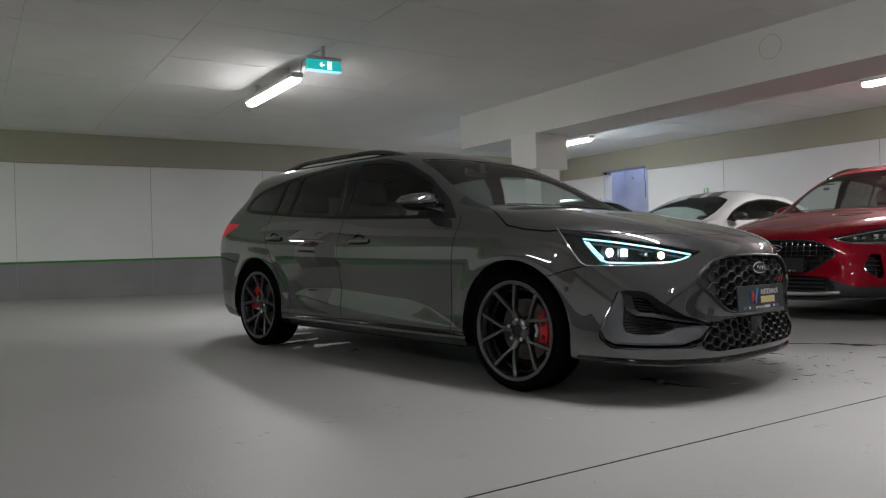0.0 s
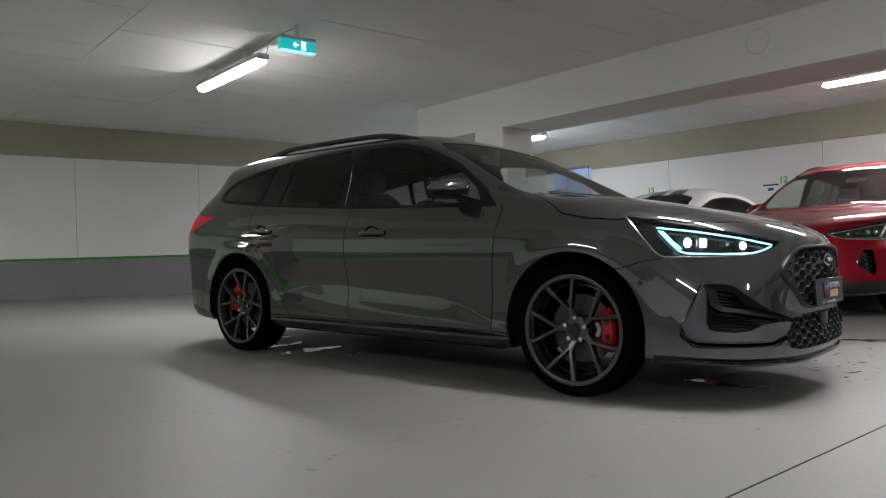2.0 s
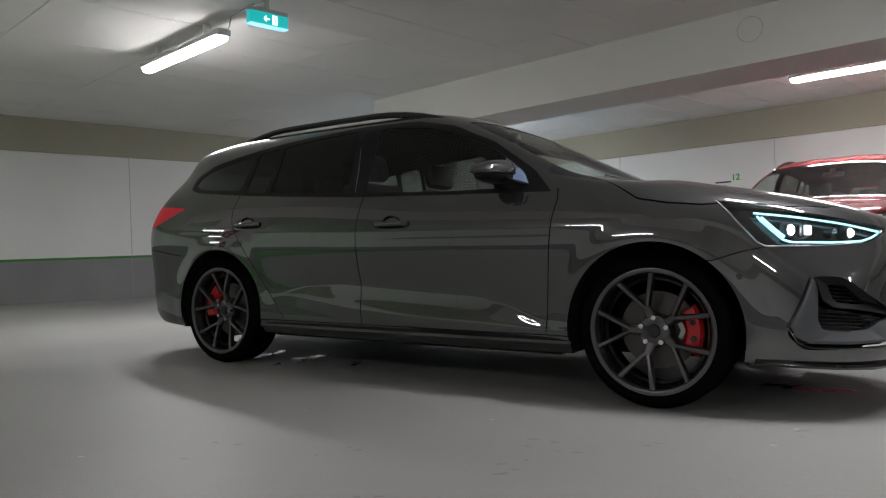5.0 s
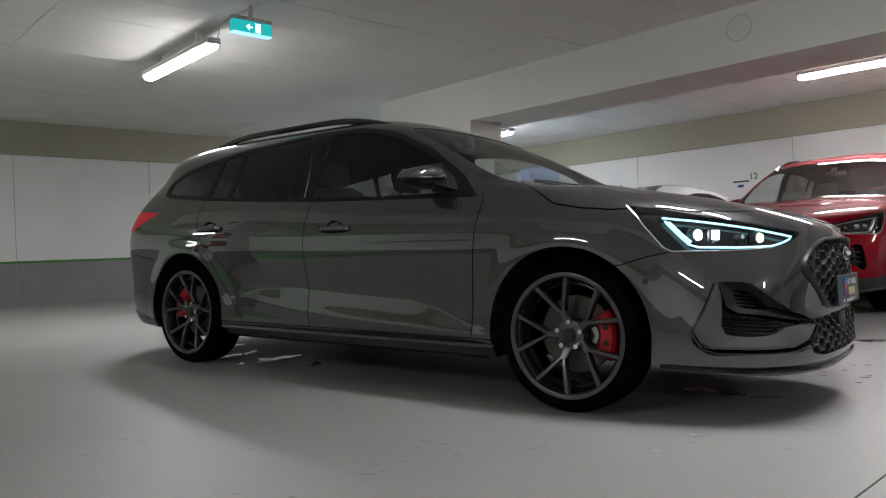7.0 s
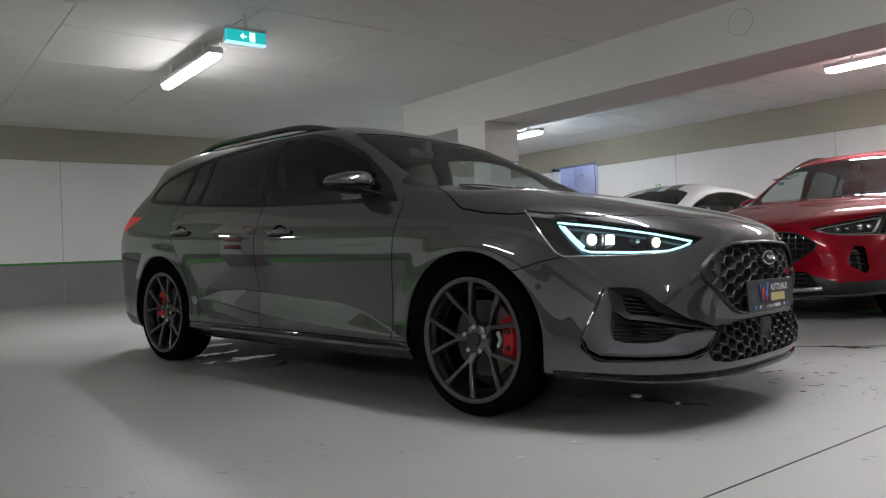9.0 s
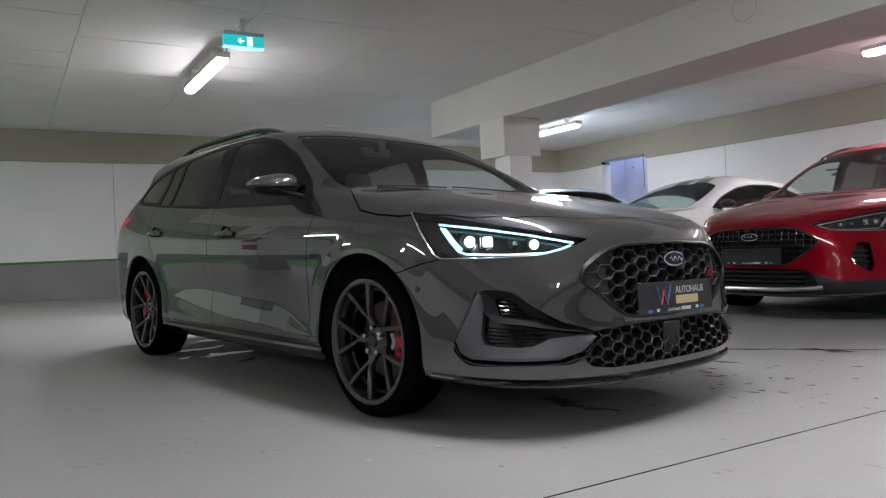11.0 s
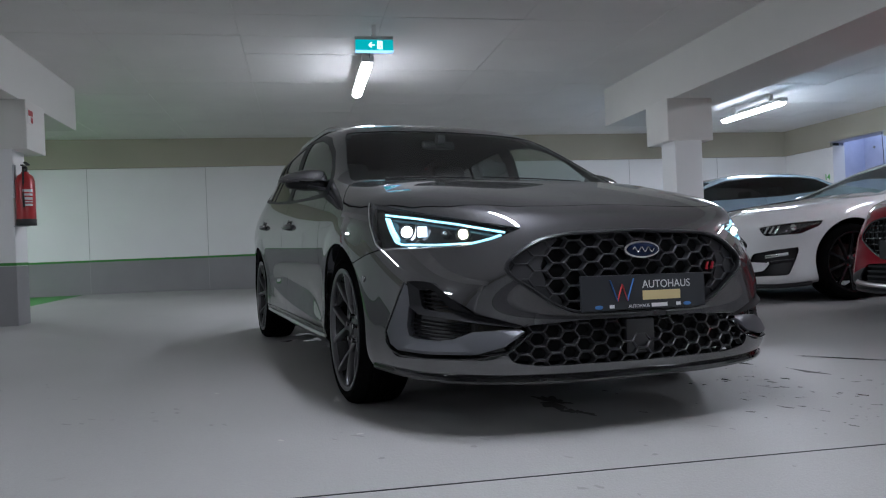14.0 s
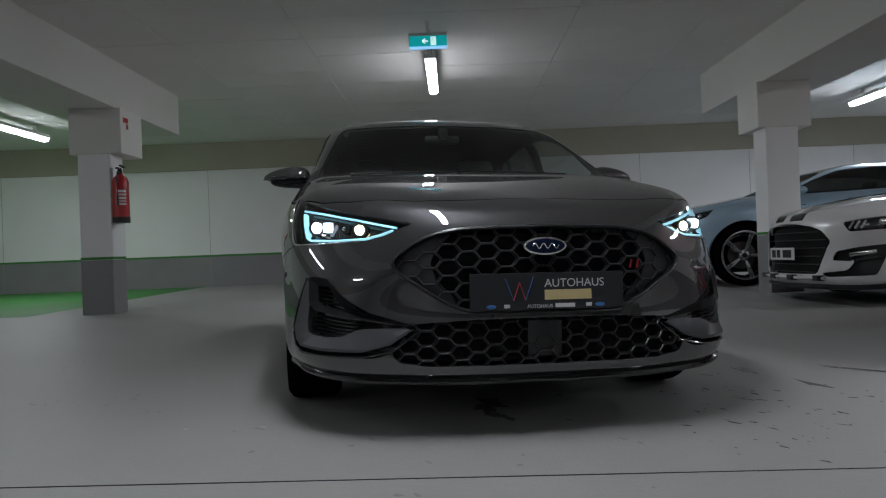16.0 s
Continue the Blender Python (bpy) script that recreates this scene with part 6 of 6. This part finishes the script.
def build_parked(name, at, spec, paint, label, alloy, caliper, spokes):
    car = empty(name, at, label, "car")
    lines = spec["lines"]()
    grid = spline_net(lines, 230, 72)
    skin = Skin(grid)
    base, wr, ar = spec["base"], spec["wheel"], spec["arch"]

    def arch(v):
        d = np.minimum(np.hypot(v[:, 0] - base, v[:, 2] - wr), np.hypot(v[:, 0] + base, v[:, 2] - wr)) - ar
        return np.where(v[:, 1] > .6, d, 1.0)

    glass_out = [((x - sum(p[0] for p in spec["dlo"]) / len(spec["dlo"])) * .955 + sum(p[0] for p in spec["dlo"]) / len(spec["dlo"]), (z - sum(p[1] for p in spec["dlo"]) / len(spec["dlo"])) * .88 + sum(p[1] for p in spec["dlo"]) / len(spec["dlo"])) for x, z in spec["dlo"]]
    x0, x1 = spec["screen_x"]
    cutters = {"arch": arch,
               "grille": where(front, rounded(spec["grille"], .04), lambda v: v[:, 0] > 1.9),
               "lamp": where(wrap, rounded(spec["lamp"], .02), lambda v: (v[:, 0] > 1.4) & (v[:, 1] > .3) & (v[:, 2] > .6)),
               "intake": where(wrap, rounded(spec["intake"], .03), lambda v: (v[:, 0] > 1.6) & (v[:, 1] > .3) & (v[:, 2] < .62)),
               "screen": where(front, rounded(spec["screen"], .03), lambda v: (v[:, 0] > x0) & (v[:, 0] < x1) & (v[:, 2] > .96)),
               "dlo": where(side, rounded(spec["dlo"], .03), lambda v: v[:, 1] > .45),
               "window": where(side, rounded(glass_out, .03), lambda v: v[:, 1] > .45)}
    stripe = where(above, [(2.6, .055), (2.6, .27), (-2.6, .27), (-2.6, .055)], lambda v: (v[:, 2] > .72))
    if spec["stripes"]:
        cutters = {"stripe": stripe, **cutters}
    hood = where(above, rounded(spec["hood"], .03), lambda v: (v[:, 2] > .68) & (v[:, 0] > .6))
    (za, zb) = spec["door"]
    flank = lambda v: v[:, 1] > .5
    seams = {"hood": hood, "door_f": seam(za, za[0][0] + .06, za[-1][0], flank), "door_m": seam(zb, zb[0][0] + .06, zb[-1][0], flank)}
    bm = grid_mesh(grid)
    for f in cutters.values():
        cut(bm, f)
    for f in seams.values():
        cut(bm, lambda v, f=f: f(v) - .003)
        cut(bm, lambda v, f=f: f(v) + .003)
    bm.normal_update()
    if sum(1 for f in bm.faces if f.normal.y * f.calc_center_median().y < 0) > len(bm.faces) / 2:
        bmesh.ops.reverse_faces(bm, faces=bm.faces[:])
    bm.normal_update()

    def sort(c):
        names = np.full(len(c), "body", dtype=object)
        names[hood(c) < 0] = "hood"
        fd, md = np.interp(c[:, 2], [a for a, _ in za], [b for _, b in za]), np.interp(c[:, 2], [a for a, _ in zb], [b for _, b in zb])
        names[(c[:, 0] < fd) & (c[:, 0] > md) & (c[:, 1] > .5) & (c[:, 2] > za[0][0] + .06) & (c[:, 2] < za[-1][0])] = "door"
        for f in seams.values():
            names[np.abs(f(c)) < .003] = "gap"
        for key, f in cutters.items():
            if key == "stripe":
                sel = (f(c) < 0) & np.isin(names, ("hood", "body"))
                names[sel] = np.where(names[sel] == "hood", "hood_stripe", "stripe")
            else:
                names[f(c) < 0] = key
        return names

    groups = split_skin(bm, sort)
    get = groups.get
    panel("body", sheet(get("body"), (1, -1), .012), paint, car)
    panel("hood", sheet(get("hood"), (1, -1), .006), paint, car)
    for k in ("stripe", "hood_stripe"):
        for low, high in ((.3, 3), (-1.1, .3), (-3, -1.1)):
            faces = [f for f in get(k, ()) if low < f.calc_center_median().x <= high]
            for s in (1, -1) if faces else ():
                panel(k, sheet(faces, (s,), 0.0), GLOSS_BLACK, car, "wide black racing stripe")
    for s in (1, -1):
        panel("door", sheet(get("door"), (s,), .012), paint, car)
        panel("window_trim", sheet(get("dlo"), (s,), .01), TRIM_BLACK, car, "black window surround")
        ob = panel("window", sheet(get("window"), (s,), 0.0, sink=.004), SIDE_GLASS if spec["stripes"] else DARK_GLASS, car, "tinted side window")
        ob.visible_shadow = False
        h0 = panel("headlight", sheet(get("lamp"), (s,), 0.0, sink=.03), GLOSS_BLACK, car, "dark unlit headlight")
        ln = panel("lens", sheet(get("lamp"), (s,), .006, sink=.001), LENS_GLASS, h0, "clear lens")
        ln.visible_shadow = False
        lamp_test = lambda v: (v[:, 0] > 1.35) & (v[:, 1] > .2) & (v[:, 2] > .6)
        la = np.array(spec["lamp"])
        if spec["stripes"]:
            for k in range(3):
                a = 1.24 + .065 * k
                bm2 = bmesh.new()
                sweep(bm2, [skin.at(wrap, a - .025, .695, lamp_test, -.012), skin.at(wrap, a + .025, .630, lamp_test, -.012)], .02, .016)
                part("light_bar", mirrored(bm2, s), SILVER, h0, "grey vertical light bar")
        p = skin.at(wrap, float(la[:, 0].mean()) - .09, float(la[:, 1].mean()) + .005, lamp_test, -.015)
        bm2 = bmesh.new()
        bmesh.ops.create_uvsphere(bm2, u_segments=20, v_segments=12, radius=.03, matrix=Matrix.Translation(p))
        part("projector", mirrored(bm2, s), CHROME, h0, "chrome projector", smooth=True)
        v0 = panel("bumper_intake", sheet(get("intake"), (s,), 0.0, sink=.05), SATIN_BLACK, car, "black bumper intake")
        if spec["stripes"]:
            bm2 = bmesh.new()
            it = lambda v: (v[:, 0] > 1.6) & (v[:, 1] > .2) & (v[:, 2] < .7)
            sweep(bm2, [skin.at(wrap, 1.12 + .07 * i, .440 - .006 * i, it, -.02) for i in range(5)], .03, .040)
            part("fog_light", mirrored(bm2, s), CHROME, v0, "clear fog light", smooth=True)
            bm2 = bmesh.new()
            sweep(bm2, [skin.at(wrap, 1.06 + .045 * i, .386 - .003 * i, it, -.012) for i in range(7)], .03, .018)
            part("intake_bar", mirrored(bm2, s), SATIN_BLACK, v0, "black intake bar", smooth=True)
        m0 = new("wing_mirror")
        m0.parent = car
        tagged(m0, "wing mirror")
        zb_ = spec["dlo"][0][1] + .05
        bm2 = bmesh.new()
        bmesh.ops.create_uvsphere(bm2, u_segments=24, v_segments=14, radius=1.0)
        for v in bm2.verts:
            c = v.co.copy()
            v.co = Vector((spec["dlo"][0][0] - .16 + c.x * (.09 if c.x > 0 else .06), .935 + c.y * .088, zb_ - .005 + c.z * .05))
        part("mirror_shell", mirrored(bm2, s), SATIN_BLACK if spec["stripes"] else paint, m0, "", smooth=True)
        bm2 = bmesh.new()
        sweep(bm2, [(spec["dlo"][0][0] - .14, .82, zb_ - .06), (spec["dlo"][0][0] - .15, .92, zb_ - .03)], .08, .03)
        part("mirror_foot", mirrored(bm2, s), GLOSS_BLACK, m0, "black mirror foot", smooth=True)
        for cx in (base, -base):
            bm2 = bmesh.new()
            rows = []
            for i in range(25):
                a = radians(-18 + 216 * i / 24)
                rows.append([bm2.verts.new((cx + (ar + .012) * math.cos(a), y, wr + (ar + .012) * math.sin(a))) for y in (.5, .88)])
            for p, q in zip(rows, rows[1:]):
                bm2.faces.new((p[0], q[0], q[1], p[1]))
            bm2.faces.new([r_[0] for r_ in rows])
            part("arch_liner", mirrored(bm2, s), GAP_BLACK, car, "black arch liner")
            turn = pose(cx, s * (spec["track"] - .13), wr, 0, 20, 180 if s > 0 else 0)
            build_wheel(car, turn, spokes, alloy, ((66, 2 if s < 0 else 178) if caliper else None), wr, wr * .79, .26)
    w = panel("windscreen", sheet(get("screen"), (1, -1), 0.0, sink=.003), TINTED_SCREEN, car, "green-tinted windscreen")
    w.visible_shadow = False
    panel("grille_back", sheet(get("grille"), (1, -1), 0.0, sink=.06), GAP_BLACK, car, "black grille pocket")
    bm2 = bmesh.new()
    gt = lambda v: v[:, 0] > 1.85
    gz = [p[1] for p in spec["grille"]]
    for i in range(7):
        z = min(gz) + .02 + (max(gz) - min(gz) - .04) * i / 6
        pts = []
        for y in np.linspace(-.54, .54, 21):
            if inside(np.array([[abs(y), z]]), spec["grille"])[0] < -.004:
                p = skin.at(front, abs(y), z, gt, -.02)
                pts.append((p.x, math.copysign(p.y, y), p.z))
        if len(pts) > 2:
            sweep(bm2, pts, .012, .008)
    part("grille", bm2, SATIN_BLACK, car, "black slatted grille")
    inner = grid_mesh(grid)
    inner.normal_update()
    if sum(1 for f in inner.faces if f.normal.y * f.calc_center_median().y < 0) > len(inner.faces) / 2:
        bmesh.ops.reverse_faces(inner, faces=inner.faces[:])
        inner.normal_update()
    cs = np.array([f.calc_center_median() for f in inner.faces])
    hole = np.full(len(cs), 1.0)
    for key, f in cutters.items():
        if key not in ("dlo", "stripe"):
            hole = np.minimum(hole, f(cs))
    panel("lining", sheet([f for f, d in zip(inner.faces, hole) if d > .014], (1, -1), 0.0, sink=.014), GAP_BLACK, car, "black lining")
    inner.free()
    bm2 = bmesh.new()
    edge = [Vector(p) for p in grid[0] if p[0] > base + .42]
    loop = [Vector((p.x, -p.y, p.z)) for p in reversed(edge[1:])] + edge
    sweep(bm2, loop, .10, .05)
    part("splitter", bm2, SATIN_BLACK, car, "black splitter")
    bm2 = bmesh.new()
    solid(bm2, (-2.1, -.72, .16), (2.05, .72, .24), .02)
    part("underbody", bm2, GAP_BLACK, car, "dark underbody")
    build_cabin(car, rows=((-.3, .36), (-.3, -.36)), dash=spec["dash"], bench=spec["bench"])
    if spec["stripes"]:
        p = skin.at(front, 0, .43, gt, .02)
        board = part("plate_board", solid(bmesh.new(), (p.x - .004, -.24, .375), (p.x + .004, .24, .485), .003), WHITE_PLASTIC, car, "white number plate with dark bars")
        low = lambda y: skin.at(front, abs(y), .235, gt, .012).x
        part("front_lip", sweep(bmesh.new(), [(low(y), y, .222) for y in np.linspace(-.56, .56, 25)], .05, .034), paint, car, "white front lip", smooth=True)
        for y in (-.50, -.17, .17, .50):
            part("lip_block", solid(bmesh.new(), (low(y) - .03, y - .05, .200), (low(y) + .034, y + .05, .246), .006), SATIN_BLACK, car, "black block on the lip")
        for y0, y1 in ((-.20, -.12), (-.10, -.03), (.02, .19)):
            part("print_bar", solid(bmesh.new(), (p.x + .0042, y0, .395), (p.x + .0052, y1, .465)), BLACK, board)
        bm2 = bmesh.new()
        for y in (.42, -.42):
            tube(bm2, (1.93, y, .89), (1.93, y, .897), .022, 20)
        part("hood_pin", bm2, SATIN_BLACK, car, "black bonnet pins")
    bm.free()
    return car


FIVE = [(72 * i + d * 4 + 18, 72 * i + d * 4 + 18, .012, .012, .2, 1.0) for i in range(5) for d in (-1, 1)]
TEN = [(36 * i, 36 * i, .012, .014, .2, 1.0) for i in range(10)]


def rest(x, y, turn):
    """A parked car's pose on the floor at its wheels."""
    return pose(x, y, floor_z(x, min(y, 3.6)) + .0, 0, 0, turn)


build_parked("coupe_car", rest(-2.0, 5.46, -90), COUPE, WHITE_PAINT, "white sports coupe with black stripes, parked in a bay", ALLOY_BLACK, False, TEN)
build_parked("suv_car", rest(-4.92, 5.08, -90), SUV, BLUE_PAINT, "pale steel blue crossover parked behind the column", ALLOY_BRIGHT, False, FIVE)
# ---- wet patches, drips and scuffs on the floor ----
WET = mat("water_film", (0.20, 0.197, 0.19), 0.05)
STAIN = mottled("dull_stain", (0.23, 0.225, 0.215), (0.28, 0.275, 0.265), 14, 0.55, 120, 0.2, 0.0006)
DUST = mottled("pale_crumb", (0.55, 0.54, 0.50), (0.45, 0.44, 0.40), 30, 0.8, 200, 0.3, 0.001)


def blot(bm, rng, x, y, a, b, turn=0.0, lift=0.0012, n=16, ragged=0.35):
    """An uneven flat patch that lies on the floor."""
    c, s = math.cos(turn), math.sin(turn)
    ph = [rng.uniform(0, 6.28) for _ in range(4)]
    ring = []
    for i in range(n):
        q = 2 * math.pi * i / n
        k = 1 + ragged * (0.5 * math.sin(2 * q + ph[0]) + 0.35 * math.sin(3 * q + ph[1]) + 0.3 * math.sin(5 * q + ph[2]) + (0.3 * math.sin(11 * q + ph[3]) if n > 40 else 0))
        u, v = a * k * math.cos(q), b * k * math.sin(q)
        px_, py_ = x + u * c - v * s, y + u * s + v * c
        ring.append(bm.verts.new((px_, py_, floor_z(px_, py_) + lift)))
    mid = bm.verts.new((x, y, floor_z(x, y) + lift))
    for i in range(n):
        bm.faces.new((ring[i], ring[(i + 1) % n], mid))


def floor_marks():
    rng = random.Random(11)
    for x, y, a, b, t in ((-.88, -.65, .13, .075, 2.2), (-1.24, -.80, .09, .045, 2.3), (-1.75, -.56, .13, .05, 2.3), (-.50, -.58, .07, .035, 2.2), (-.84, -.92, .05, .025, 2.0), (-1.30, -.60, .07, .03, 2.2),
                          (1.40, 2.22, .36, .020, .62), (1.66, 2.38, .12, .045, .5), (1.72, .23, .11, .055, .2), (1.92, .26, .06, .03, .3), (1.15, 1.62, .20, .05, .3), (.35, .95, .16, .05, .4)):
        bm = bmesh.new()
        blot(bm, rng, x, y, a, b, t, .0015, 56, .8)
        thing("puddle", bm, WET, "thin puddle of water on the grey floor", "puddle", "puddles", smooth=True)
    bm = bmesh.new()
    for _ in range(120):
        x, y = rng.gauss(1.85, .38), rng.gauss(1.35, .33)
        r = abs(rng.gauss(.0035, .003)) + .002
        blot(bm, rng, x, y, r * rng.uniform(1, 2.6), r, rng.uniform(.2, .9), .0012, 8, .5)
    for _ in range(10):
        x, y = rng.gauss(1.8, .35), rng.gauss(1.35, .3)
        blot(bm, rng, x, y, rng.uniform(.014, .034), rng.uniform(.004, .009), rng.uniform(.2, .9), .0013, 12, .6)
    thing("water_drips", bm, WET, "scattered water drips beside the car", "drips", kind="stuff")
    bm = bmesh.new()
    for x, y in ((1.5, -1.35), (1.59, -1.68), (2.09, -.68), (1.69, -1.15), (.97, -1.91), (1.46, -1.37), (1.56, -1.67), (.63, -2.11), (.7, -2.23), (1.44, -2.13), (1.66, -2.08), (2.33, -.48), (2.28, -.27), (2.48, -.03), (2.56, .24), (2.79, -.11), (2.84, -.1), (2.27, .61), (2.4, .3), (2.2, .2), (3.0, .4), (2.95, .9)):
        for _ in range(rng.randint(1, 3)):
            blot(bm, rng, x + rng.gauss(0, .05), y + rng.gauss(0, .05), rng.uniform(.008, .024), rng.uniform(.005, .012), rng.uniform(.3, 1.0), .0012, 10, .5)
    for _ in range(90):
        x, y = rng.uniform(-4, 3.6), rng.uniform(-3.2, 2.6)
        blot(bm, rng, x, y, rng.uniform(.004, .013), rng.uniform(.003, .007), rng.uniform(0, 3.1), .0011, 9, .5)
    thing("floor_stains", bm, STAIN, "small dark drip stains on the floor coating", "stains", kind="stuff")
    bm = bmesh.new()
    for x, y in ((1.11, -1.22), (2.05, -.62), (.43, -2.52), (2.07, -.9), (.4, -1.6)):
        blot(bm, rng, x, y, .014, .008, rng.uniform(0, 3), .003, 9, .4)
    for _ in range(60):
        blot(bm, rng, rng.uniform(-3, 3.6), rng.uniform(-3.2, 2), rng.uniform(.002, .004), rng.uniform(.0015, .003), 0, .0018, 7, .4)
    thing("floor_crumbs", bm, DUST, "pale crumbs and grit on the floor", "crumbs", kind="stuff")


floor_marks()
